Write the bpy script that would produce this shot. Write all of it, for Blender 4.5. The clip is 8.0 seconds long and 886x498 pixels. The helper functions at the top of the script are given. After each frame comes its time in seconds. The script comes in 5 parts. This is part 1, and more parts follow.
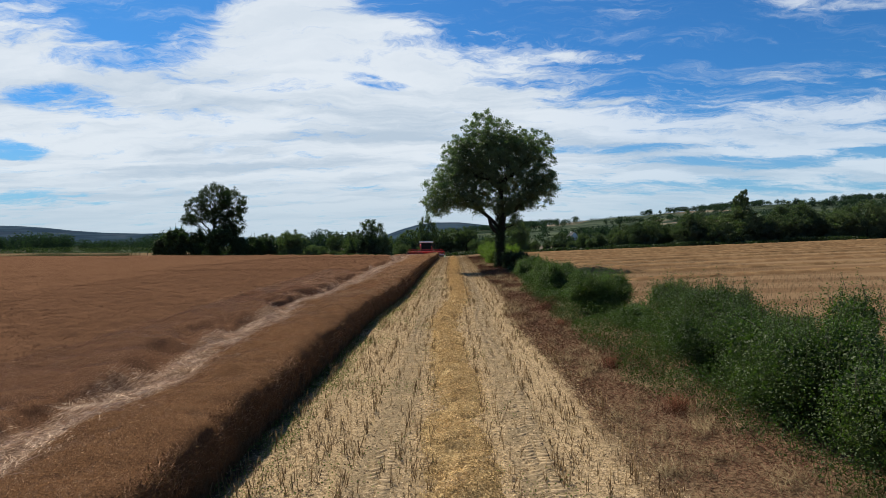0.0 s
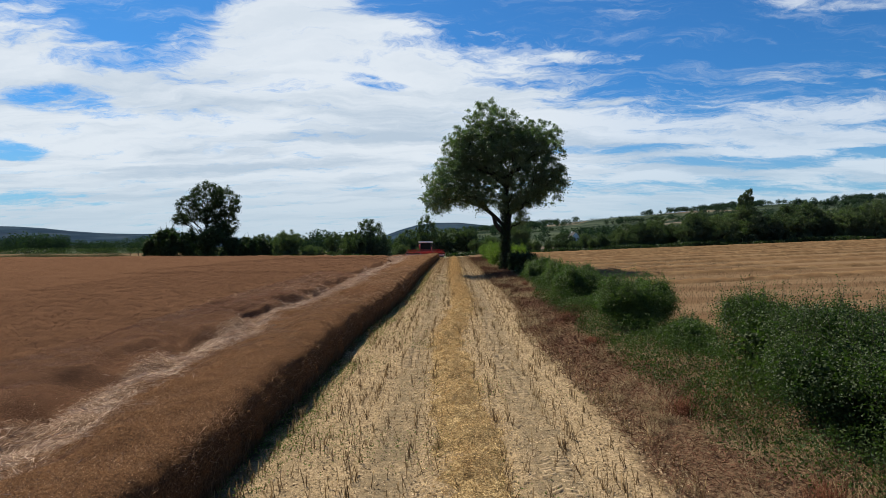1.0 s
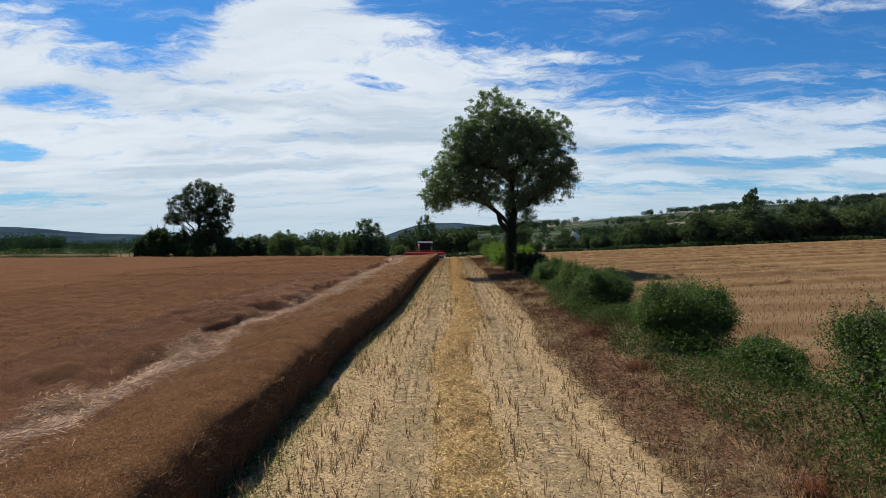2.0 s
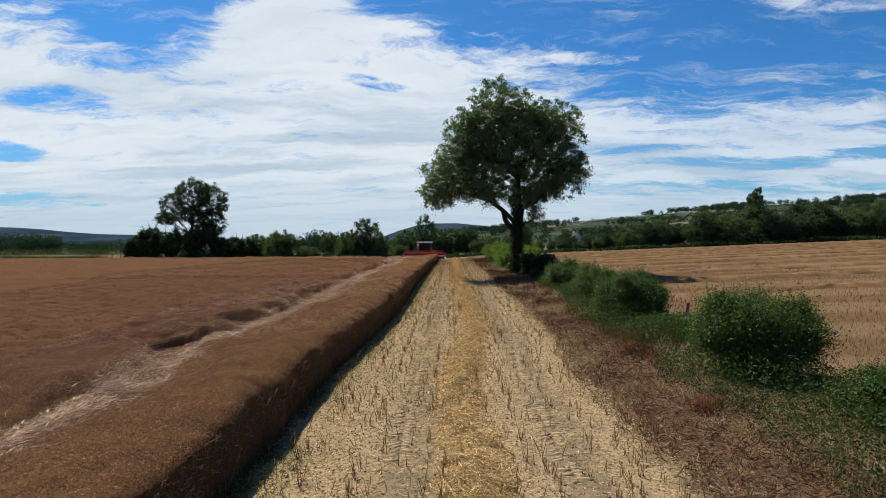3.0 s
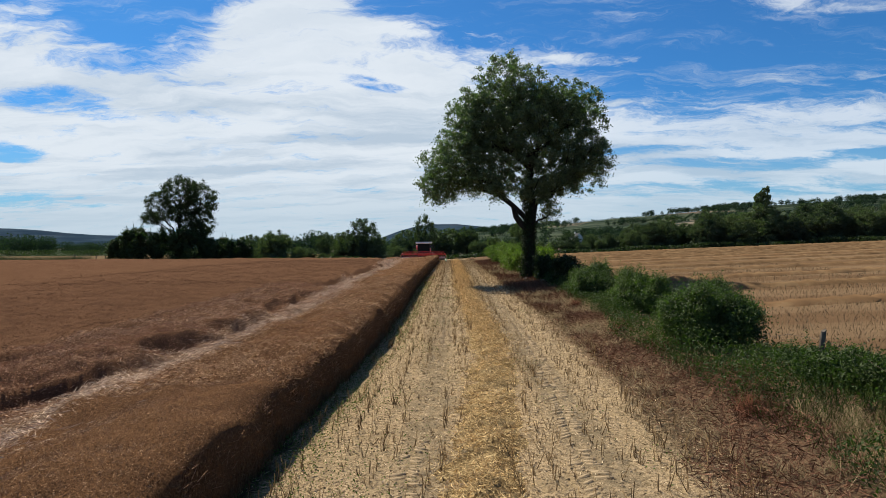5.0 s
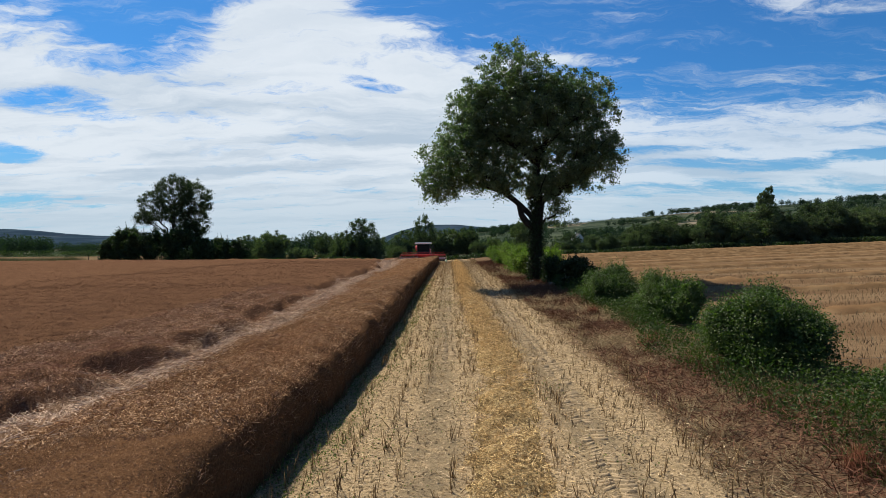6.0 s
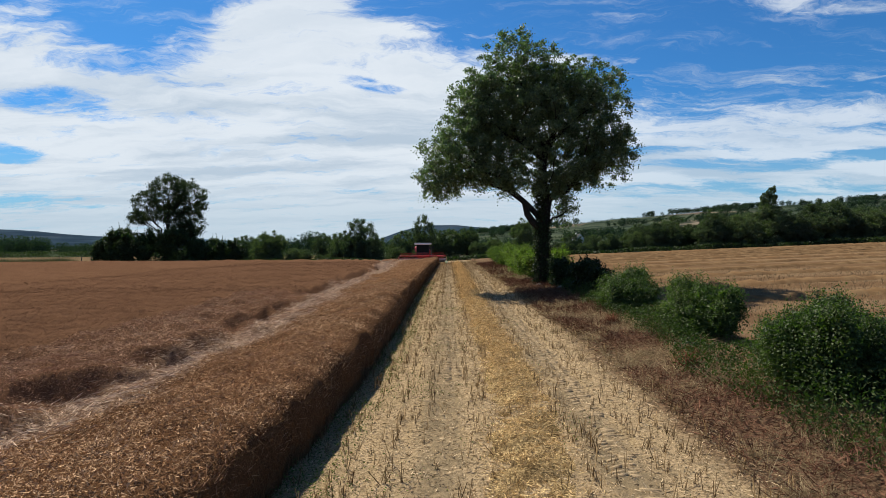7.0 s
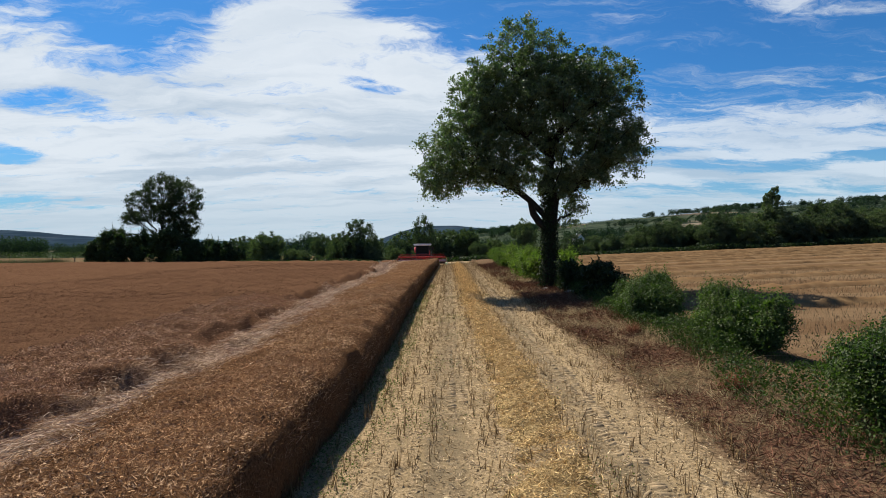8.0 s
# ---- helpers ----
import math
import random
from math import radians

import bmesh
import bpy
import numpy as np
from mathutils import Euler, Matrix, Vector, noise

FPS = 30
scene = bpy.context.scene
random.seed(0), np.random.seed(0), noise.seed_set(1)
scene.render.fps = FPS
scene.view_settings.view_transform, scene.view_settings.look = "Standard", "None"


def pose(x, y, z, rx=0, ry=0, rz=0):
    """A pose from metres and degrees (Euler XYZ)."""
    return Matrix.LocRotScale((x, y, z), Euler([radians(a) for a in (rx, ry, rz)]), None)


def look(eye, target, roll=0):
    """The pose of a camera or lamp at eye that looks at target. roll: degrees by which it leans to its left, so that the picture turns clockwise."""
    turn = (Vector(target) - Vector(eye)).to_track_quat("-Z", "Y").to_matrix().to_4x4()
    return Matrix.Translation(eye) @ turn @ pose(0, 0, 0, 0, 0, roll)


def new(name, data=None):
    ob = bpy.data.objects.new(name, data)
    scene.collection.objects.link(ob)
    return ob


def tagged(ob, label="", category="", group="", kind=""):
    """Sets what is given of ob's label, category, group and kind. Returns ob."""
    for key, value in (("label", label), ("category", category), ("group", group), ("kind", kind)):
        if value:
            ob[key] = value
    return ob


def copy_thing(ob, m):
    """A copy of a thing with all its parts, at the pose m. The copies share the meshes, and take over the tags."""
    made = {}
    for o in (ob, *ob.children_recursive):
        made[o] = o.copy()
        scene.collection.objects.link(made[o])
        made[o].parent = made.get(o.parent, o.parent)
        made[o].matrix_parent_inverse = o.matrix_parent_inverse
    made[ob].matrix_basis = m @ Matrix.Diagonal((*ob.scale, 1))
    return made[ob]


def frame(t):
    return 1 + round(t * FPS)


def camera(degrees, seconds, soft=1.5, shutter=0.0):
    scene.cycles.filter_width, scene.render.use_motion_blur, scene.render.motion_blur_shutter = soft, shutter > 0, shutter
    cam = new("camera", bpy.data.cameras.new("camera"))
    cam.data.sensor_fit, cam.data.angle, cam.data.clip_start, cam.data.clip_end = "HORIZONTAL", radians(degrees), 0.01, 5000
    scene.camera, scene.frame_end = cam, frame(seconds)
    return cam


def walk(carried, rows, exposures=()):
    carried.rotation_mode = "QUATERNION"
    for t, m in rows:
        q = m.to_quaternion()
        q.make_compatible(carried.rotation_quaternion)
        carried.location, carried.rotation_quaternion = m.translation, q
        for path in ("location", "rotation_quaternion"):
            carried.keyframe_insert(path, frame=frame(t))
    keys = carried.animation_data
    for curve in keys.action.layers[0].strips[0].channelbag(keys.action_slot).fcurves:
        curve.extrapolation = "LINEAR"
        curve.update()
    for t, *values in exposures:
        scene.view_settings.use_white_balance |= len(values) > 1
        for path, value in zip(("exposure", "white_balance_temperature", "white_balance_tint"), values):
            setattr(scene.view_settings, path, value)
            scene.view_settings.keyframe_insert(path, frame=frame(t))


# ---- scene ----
cam = camera(78.1, 8.0, soft=0.9)
METRES, EYE, TILT, LEAN, TURN = 27.0, 3.97, 0.79, -2.0, 0.0
ROWS = [
    (0, 0.0013, -0.0018, 0.0004, -0.069, -1.262, 2.250),
    (0.5, -0.0012, 0.0890, -0.0013, -0.098, -1.247, 2.265),
    (1, -0.0036, 0.1750, -0.0031, -0.126, -1.231, 2.278),
    (1.5, -0.0060, 0.2564, -0.0048, -0.154, -1.215, 2.291),
    (2.25, -0.0094, 0.3705, -0.0073, -0.195, -1.187, 2.308),
    (3, -0.0128, 0.4755, -0.0096, -0.235, -1.158, 2.322),
    (3.5, -0.0149, 0.5409, -0.0110, -0.262, -1.138, 2.331),
    (4, -0.0169, 0.6028, -0.0122, -0.287, -1.116, 2.338),
    (4.5, -0.0189, 0.6615, -0.0133, -0.312, -1.094, 2.345),
    (5.25, -0.0216, 0.7439, -0.0145, -0.350, -1.059, 2.352),
    (6, -0.0241, 0.8203, -0.0152, -0.385, -1.021, 2.358),
    (6.5, -0.0256, 0.8683, -0.0153, -0.409, -0.995, 2.360),
    (7, -0.0270, 0.9142, -0.0151, -0.432, -0.968, 2.361),
    (7.5, -0.0282, 0.9581, -0.0146, -0.454, -0.941, 2.361),
    (8, -0.0293, 1.0004, -0.0137, -0.476, -0.912, 2.360),
]
walk(cam, [(t, pose(0, 0, EYE, TILT, LEAN, TURN) @ pose(METRES * x, METRES * y, METRES * z, 90 + pitch, roll, yaw)) for t, x, y, z, yaw, pitch, roll in ROWS])

# ------------------------------------------------------------------ node helpers
def node(nt, kind, out=0, **values):
    """A node with inputs set by name (spaces as _) or linked; returns its output."""
    n = nt.nodes.new(kind)
    for key, value in values.items():
        if key.startswith("i"):
            socket = n.inputs[int(key[1:])] if key[1:].isdigit() else None
        else:
            socket = None
        if socket is None:
            socket = n.inputs[key.replace("_", " ")]
        if isinstance(value, bpy.types.NodeSocket):
            nt.links.new(value, socket)
        else:
            socket.default_value = value
    return n.outputs[out]


def calc(nt, op, a, b=0.0, c=0.0, clamp=False):
    n = nt.nodes.new("ShaderNodeMath")
    n.operation, n.use_clamp = op, clamp
    for s, v in zip(n.inputs, (a, b, c)):
        if isinstance(v, bpy.types.NodeSocket):
            nt.links.new(v, s)
        else:
            s.default_value = v
    return n.outputs[0]


def blend(nt, f, a, b, mode="MIX"):
    n = nt.nodes.new("ShaderNodeMix")
    n.data_type, n.blend_type, n.clamp_factor = "RGBA", mode, True
    for s, v in ((n.inputs[0], f), (n.inputs[6], a), (n.inputs[7], b)):
        if isinstance(v, bpy.types.NodeSocket):
            nt.links.new(v, s)
        else:
            s.default_value = v if not isinstance(v, tuple) else (*v[:3], 1.0)
    return n.outputs[2]


def rise(nt, value, lo, hi):
    """0 below lo, 1 above hi, smooth between (lo may exceed hi)."""
    n = nt.nodes.new("ShaderNodeMapRange")
    n.interpolation_type = "SMOOTHSTEP"
    a, b, x, y = (lo, hi, 0.0, 1.0) if lo < hi else (hi, lo, 1.0, 0.0)
    for s, v in zip(n.inputs[:5], (value, a, b, x, y)):
        if isinstance(v, bpy.types.NodeSocket):
            nt.links.new(v, s)
        else:
            s.default_value = v
    return n.outputs[0]


def fbm(nt, vector, scale, detail=4.0, rough=0.55, out=0):
    return node(nt, "ShaderNodeTexNoise", out, Vector=vector, Scale=scale, Detail=detail, Roughness=rough)


def stretch(nt, vector, sx, sy, sz=1.0, rz=0.0):
    n = nt.nodes.new("ShaderNodeMapping")
    nt.links.new(vector, n.inputs["Vector"])
    n.inputs["Scale"].default_value = (sx, sy, sz)
    n.inputs["Rotation"].default_value = (0, 0, rz)
    return n.outputs[0]


# ------------------------------------------------------------------ world and sun
TO_SUN = Vector((-0.46, 0.70, 1.0)).normalized()
SUN_ELEVATION = math.asin(TO_SUN.z)
SUN_ROTATION = math.atan2(TO_SUN.x, TO_SUN.y)


def make_world():
    world = bpy.data.worlds.new("summer_sky")
    scene.world = world
    world.use_nodes = True
    nt = world.node_tree
    nt.nodes.clear()
    sky = nt.nodes.new("ShaderNodeTexSky")
    sky.sky_type, sky.sun_disc = "NISHITA", False
    sky.sun_elevation, sky.sun_rotation = SUN_ELEVATION, SUN_ROTATION
    sky.air_density, sky.dust_density, sky.ozone_density = 1.0, 0.3, 3.0
    way = node(nt, "ShaderNodeTexCoord")
    sep = nt.nodes.new("ShaderNodeSeparateXYZ")
    nt.links.new(way, sep.inputs[0])
    x, y, z = sep.outputs
    ahead = calc(nt, "MAXIMUM", y, 0.15)
    high = rise(nt, z, 0.45, 0.75)
    back = calc(nt, "MAXIMUM", high, rise(nt, y, 0.2, -0.2))
    u, v = calc(nt, "DIVIDE", x, ahead), calc(nt, "DIVIDE", z, ahead)
    # cloud layer seen in perspective: a flat sheet of cloud, high above the fields
    lift = calc(nt, "ADD", calc(nt, "MAXIMUM", z, 0.0), 0.13)
    px, py = calc(nt, "DIVIDE", x, lift), calc(nt, "DIVIDE", y, lift)
    flat = node(nt, "ShaderNodeCombineXYZ", X=px, Y=py, Z=0.0)
    warp = fbm(nt, flat, 1.6, 5.0, 0.6, 1)
    push = nt.nodes.new("ShaderNodeVectorMath")
    push.operation = "MULTIPLY_ADD"
    nt.links.new(warp, push.inputs[0])
    push.inputs[1].default_value = (0.55, 0.55, 0.0)
    nt.links.new(flat, push.inputs[2])
    vec = push.outputs[0]
    big = fbm(nt, stretch(nt, vec, 0.8, 1.0, 1.0, 0.5), 1.15, 3.0, 0.5)
    fine = fbm(nt, stretch(nt, vec, 1.0, 2.4, 1.0, 0.75), 2.3, 11.0, 0.68)
    cirrus = fbm(nt, stretch(nt, vec, 0.7, 4.2, 1.0, 0.95), 2.6, 9.0, 0.66)
    # upper rim of the sheet across the sky, from west to east
    rim = nt.nodes.new("ShaderNodeValToRGB")
    rim.color_ramp.interpolation = "B_SPLINE"
    nt.links.new(calc(nt, "MULTIPLY_ADD", u, 0.45, 0.5, True), rim.inputs[0])
    rims = ((-1.05, 0.42), (-0.80, 0.40), (-0.66, 0.36), (-0.54, 0.345), (-0.455, 0.345), (-0.40, 0.42), (-0.33, 0.50), (-0.20, 0.50), (-0.12, 0.405), (-0.02, 0.345), (0.08, 0.325), (0.22, 0.295), (0.34, 0.255), (0.44, 0.232), (0.54, 0.235), (0.70, 0.25), (0.84, 0.24), (1.05, 0.26))
    ends = rim.color_ramp.elements
    for e, (pu, pv) in ((ends[0], rims[0]), (ends[1], rims[-1])):
        e.position, e.color = 0.5 + 0.45 * pu, (pv, pv, pv, 1)
    for pu, pv in rims[1:-1]:
        ends.new(0.5 + 0.45 * pu).color = (pv, pv, pv, 1)
    sheet_in = calc(nt, "MULTIPLY", calc(nt, "SUBTRACT", rim.outputs[0], v), 4.2)
    sheet_in = calc(nt, "MINIMUM", calc(nt, "MAXIMUM", sheet_in, -0.40), 0.26)
    sheet_in = calc(nt, "MULTIPLY_ADD", back, 0.16, sheet_in)
    # gaps of blue in the sheet (below zero) and banks of cloud above it
    for cu, cv, ru, rv, slope, gain in ((-0.705, 0.275, 0.13, 0.035, -0.05, -0.54), (-0.80, 0.180, 0.085, 0.022, -0.15, -0.50), (-0.128, 0.300, 0.075, 0.014, -0.2, -0.34), (-0.60, 0.405, 0.10, 0.035, -0.3, -0.30),
                                        (0.30, 0.176, 0.20, 0.014, 0.0, -0.30), (0.55, 0.148, 0.19, 0.014, -0.03, -0.42), (0.76, 0.163, 0.17, 0.015, 0.06, -0.38), (-0.78, 0.086, 0.24, 0.022, 0.02, -0.30), (0.50, 0.105, 0.55, 0.020, 0.0, -0.26),
                                        (0.29, 0.341, 0.105, 0.015, -0.02, 0.34), (0.60, 0.315, 0.25, 0.028, 0.0, 0.09), (0.72, 0.445, 0.20, 0.030, -0.08, 0.46), (-0.02, 0.400, 0.16, 0.022, -0.1, 0.17), (-0.86, 0.345, 0.20, 0.045, -0.15, 0.14)):
        du = calc(nt, "SUBTRACT", u, cu)
        dv = calc(nt, "DIVIDE", calc(nt, "SUBTRACT", calc(nt, "SUBTRACT", v, cv), calc(nt, "MULTIPLY", du, slope)), rv)
        du = calc(nt, "DIVIDE", du, ru)
        near = rise(nt, calc(nt, "ADD", calc(nt, "MULTIPLY", du, du), calc(nt, "MULTIPLY", dv, dv)), 1.3, 0.0)
        sheet_in = calc(nt, "MULTIPLY_ADD", near, gain, sheet_in)
    cover = calc(nt, "MULTIPLY", calc(nt, "SUBTRACT", big, 0.5), 0.45)
    cover = calc(nt, "MULTIPLY_ADD", calc(nt, "SUBTRACT", fine, 0.5), 1.75, cover)
    cover = calc(nt, "ADD", cover, sheet_in)
    streaks = calc(nt, "MULTIPLY", rise(nt, cirrus, 0.47, 0.72), calc(nt, "MULTIPLY", rise(nt, cover, -0.55, -0.1), 0.55))
    mask = calc(nt, "MAXIMUM", rise(nt, cover, -0.22, 0.20), streaks)
    mask = calc(nt, "MULTIPLY", mask, calc(nt, "MULTIPLY_ADD", rise(nt, u, 0.10, 0.5), -0.20, 0.98))
    body = fbm(nt, stretch(nt, vec, 0.5, 1.6, 1.0, 0.2), 1.4, 7.0, 0.6)
    cloud = blend(nt, rise(nt, body, 0.34, 0.60), (0.49, 0.59, 0.70), (0.755, 0.82, 0.885))
    cloud = blend(nt, calc(nt, "MULTIPLY", rise(nt, v, 0.26, 0.36), 0.6), cloud, (0.79, 0.85, 0.915))
    cloud = blend(nt, calc(nt, "MULTIPLY", rise(nt, v, 0.17, 0.03), 0.85), cloud, (0.52, 0.635, 0.735))
    blue = blend(nt, 1.0, sky.outputs[0], (0.025, 0.067, 0.103), "MULTIPLY")
    veil = blend(nt, calc(nt, "MULTIPLY", rise(nt, v, 0.30, 0.0), 0.8), blue, (0.30, 0.53, 0.69))
    colour = blend(nt, mask, veil, cloud)
    bg = node(nt, "ShaderNodeBackground", Color=colour, Strength=0.62)
    out = nt.nodes.new("ShaderNodeOutputWorld")
    nt.links.new(bg, out.inputs[0])


make_world()
lamp = bpy.data.lights.new("sun", "SUN")
lamp.energy, lamp.angle, lamp.color = 4.7, radians(0.6), (1.0, 0.93, 0.80)
sun = new("sun", lamp)
sun.matrix_world = look(TO_SUN * 200, (0, 0, 0))
scene.view_settings.exposure = 0.7

# ------------------------------------------------------------------ the lie of the land
def smooth(t):
    t = np.clip(t, 0, 1)
    return t * t * (3 - 2 * t)


RIGHT_HILL = ((-0.40, 0.0), (-0.12, 0.004), (0.0, 0.026), (0.10, 0.029), (0.22, 0.033), (0.38, 0.043), (0.53, 0.056), (0.80, 0.071), (1.3, 0.080), (3.0, 0.04))
FAR_HILL = ((-3.0, 0.03), (-1.2, 0.045), (-0.80, 0.039), (-0.74, 0.036), (-0.66, 0.027), (-0.52, 0.022), (-0.40, 0.012), (-0.30, 0.008), (-0.16, 0.004), (-0.11, 0.017), (-0.075, 0.029), (-0.045, 0.037), (-0.01, 0.041), (0.03, 0.040), (0.08, 0.034), (0.15, 0.025), (3.0, 0.02))


LAST_HILL = ((-3.0, 0.02), (-0.86, 0.016), (-0.70, 0.022), (-0.63, 0.026), (-0.58, 0.022), (-0.52, 0.025), (-0.46, 0.021), (-0.38, 0.016), (-0.30, 0.016), (-0.24, 0.010), (0.0, 0.008), (3.0, 0.01))


def land(x, y):
    """Height of the ground in metres, for arrays or numbers."""
    x, y = np.asarray(x, float), np.asarray(y, float)
    rising = 0.0175 * np.clip(y, -60, 62) - 0.40
    crest = 0.685 + 0.33 * smooth((y - 50) / 50.0) * (y > 62) - 0.33 * smooth(12 / 50.0) - 2.3 * smooth((y - 128) / 110.0)
    base = np.where(y <= 62, rising, crest)
    z = base + 0.034 * np.clip(x, -14, 300)
    far = np.maximum(y, 1.0)
    u = x / far
    near_ridge = np.interp(u, *zip(*RIGHT_HILL)) * 1100 * smooth((y - 300) / 800)
    far_ridge = np.interp(u, *zip(*FAR_HILL)) * 3600 * smooth((y - 1800) / 1800)
    last_ridge = np.interp(u, *zip(*LAST_HILL)) * 4500 * smooth((y - 3900) / 600)
    return z + np.maximum(np.maximum(near_ridge, far_ridge), last_ridge)


SLANT = 0.018      # the rows run slightly to the right of due ahead


def row_x(offset, y):
    return offset + SLANT * y


def veer(y):
    """How far the harvester swung out of its line; windrow and wheel tracks follow it."""
    return np.interp(y, (-20, 9, 16, 21, 26, 29, 32, 36, 40, 48, 60, 200), (0.15, 0.15, 0.10, -0.15, -0.40, -0.40, 0.05, 0.35, 0.52, 0.37, 0.20, 0.16))


def track_row(centre, y):
    return centre + 0.6 * (veer(y) - 0.1)


TRACKS = (-1.35, 1.65)


# ------------------------------------------------------------------ mesh helpers
def part(name, bm, material, parent, label="", smooth_shade=False):
    me = bpy.data.meshes.new(name)
    bm.to_mesh(me)
    bm.free()
    me.materials.append(material)
    if smooth_shade:
        me.polygons.foreach_set("use_smooth", [True] * len(me.polygons))
    ob = new(name, me)
    ob.parent = parent
    if label:
        tagged(ob, label)
    return ob


def soup(name, verts, faces, material, parent=None, smooth_shade=False):
    """A mesh from arrays of vertices and of triangles or quads."""
    faces = np.asarray(faces, np.int32)
    me = bpy.data.meshes.new(name)
    n, k = faces.shape
    me.vertices.add(len(verts))
    me.vertices.foreach_set("co", np.asarray(verts, np.float32).ravel())
    me.loops.add(n * k)
    me.loops.foreach_set("vertex_index", faces.ravel())
    me.polygons.add(n)
    me.polygons.foreach_set("loop_start", np.arange(0, n * k, k, dtype=np.int32))
    me.update(calc_edges=True)
    if smooth_shade:
        me.polygons.foreach_set("use_smooth", np.ones(n, bool))
    me.materials.append(material)
    ob = new(name, me)
    if parent is not None:
        ob.parent = parent
    return ob


rng = np.random.default_rng(7)


def unit(v):
    return v / np.maximum(np.linalg.norm(v, axis=1, keepdims=True), 1e-9)


def scatter_dirs(n, up=0.0):
    d = rng.normal(size=(n, 3))
    d[:, 2] += up
    return unit(d)


def spikes(p, d, length, width):
    """Solid three-sided needles, base at p, along d."""
    n = len(p)
    length, width = np.broadcast_to(length, n)[:, None], np.broadcast_to(width, n)[:, None]
    a = unit(np.cross(d, scatter_dirs(n)))
    b = np.cross(d, a)
    v = np.empty((n, 4, 3))
    for k in range(3):
        th = 2.0944 * k
        v[:, k] = p + (a * math.cos(th) + b * math.sin(th)) * width * 0.5
    v[:, 3] = p + d * length
    i = 4 * np.arange(n)[:, None, None]
    f = i + np.array([[0, 1, 3], [1, 2, 3], [2, 0, 3]])[None]
    return v.reshape(-1, 3), f.reshape(-1, 3)


def slivers(p, d, length, width):
    """Flat chips of one triangle, for the finest litter and the far pods."""
    n = len(p)
    s = unit(np.cross(d, scatter_dirs(n))) * np.broadcast_to(width, n)[:, None] * 0.5
    v = np.empty((n, 3, 3))
    v[:, 0], v[:, 1], v[:, 2] = p - s, p + s, p + d * np.broadcast_to(length, n)[:, None]
    return v.reshape(-1, 3), np.arange(3 * n).reshape(-1, 3)


def chips(p, d, length, width):
    """Flat chips that lie face up, as the top of a far canopy shows them."""
    n = len(p)
    d = unit(d * (1, 1, 0.45))
    up = unit(np.array([0, 0, 1.0]) + 0.55 * rng.normal(size=(n, 3)))
    s = unit(np.cross(d, up)) * np.broadcast_to(width, n)[:, None] * 0.5
    v = np.empty((n, 3, 3))
    v[:, 0], v[:, 1], v[:, 2] = p - s, p + s, p + d * np.broadcast_to(length, n)[:, None]
    return v.reshape(-1, 3), np.arange(3 * n).reshape(-1, 3)


def pods(p, d, length, width):
    """Folded pods of two triangles."""
    n = len(p)
    s = unit(np.cross(d, scatter_dirs(n)))
    k = np.cross(s, d)
    length, width = np.broadcast_to(length, n)[:, None], np.broadcast_to(width, n)[:, None]
    v = np.empty((n, 4, 3))
    v[:, 0] = p
    v[:, 1] = p + d * length * 0.5 + (s + k * 0.4) * width * 0.5
    v[:, 2] = p + d * length
    v[:, 3] = p + d * length * 0.5 - (s - k * 0.4) * width * 0.5
    i = 4 * np.arange(n)[:, None, None]
    return v.reshape(-1, 3), (i + np.array([[0, 1, 2], [0, 2, 3]])[None]).reshape(-1, 3)


def stalks(p, d, length, width):
    """Blunt three-sided stalks, cut off at the top."""
    n = len(p)
    length, width = np.broadcast_to(length, n)[:, None], np.broadcast_to(width, n)[:, None]
    a = unit(np.cross(d, scatter_dirs(n)))
    b = np.cross(d, a)
    v = np.empty((n, 6, 3))
    for k in range(3):
        th = 2.0944 * k
        ring = (a * math.cos(th) + b * math.sin(th)) * width * 0.5
        v[:, k] = p + ring
        v[:, 3 + k] = p + d * length * (1.0 - 0.04 * k) + ring * 0.8
    i = 6 * np.arange(n)[:, None, None]
    f = i + np.array([[0, 1, 4], [0, 4, 3], [1, 2, 5], [1, 5, 4], [2, 0, 3], [2, 3, 5], [3, 4, 5]])[None]
    return v.reshape(-1, 3), f.reshape(-1, 3)


def leaves(c, length, width, up=0.3, normals=None):
    """Folded leaves of two triangles round the places c."""
    n = len(c)
    length, width = np.broadcast_to(length, n)[:, None], np.broadcast_to(width, n)[:, None]
    nrm = scatter_dirs(n, up) if normals is None else unit(normals + 0.75 * rng.normal(size=(n, 3)))
    t = unit(np.cross(nrm, scatter_dirs(n)))
    s = np.cross(nrm, t)
    fold = nrm * width * 0.18
    v = np.empty((n, 4, 3))
    v[:, 0] = c - t * length * 0.5
    v[:, 1] = c + s * width * 0.5 + fold
    v[:, 2] = c + t * length * 0.5
    v[:, 3] = c - s * width * 0.5 + fold
    i = 4 * np.arange(n)[:, None, None]
    f = i + np.array([[0, 1, 2], [0, 2, 3]])[None]
    return v.reshape(-1, 3), f.reshape(-1, 3)


def join(*pieces):
    vs, fs, n = [], [], 0
    for v, f in pieces:
        vs.append(v)
        fs.append(np.asarray(f) + n)
        n += len(v)
    return np.vstack(vs), np.vstack(fs)


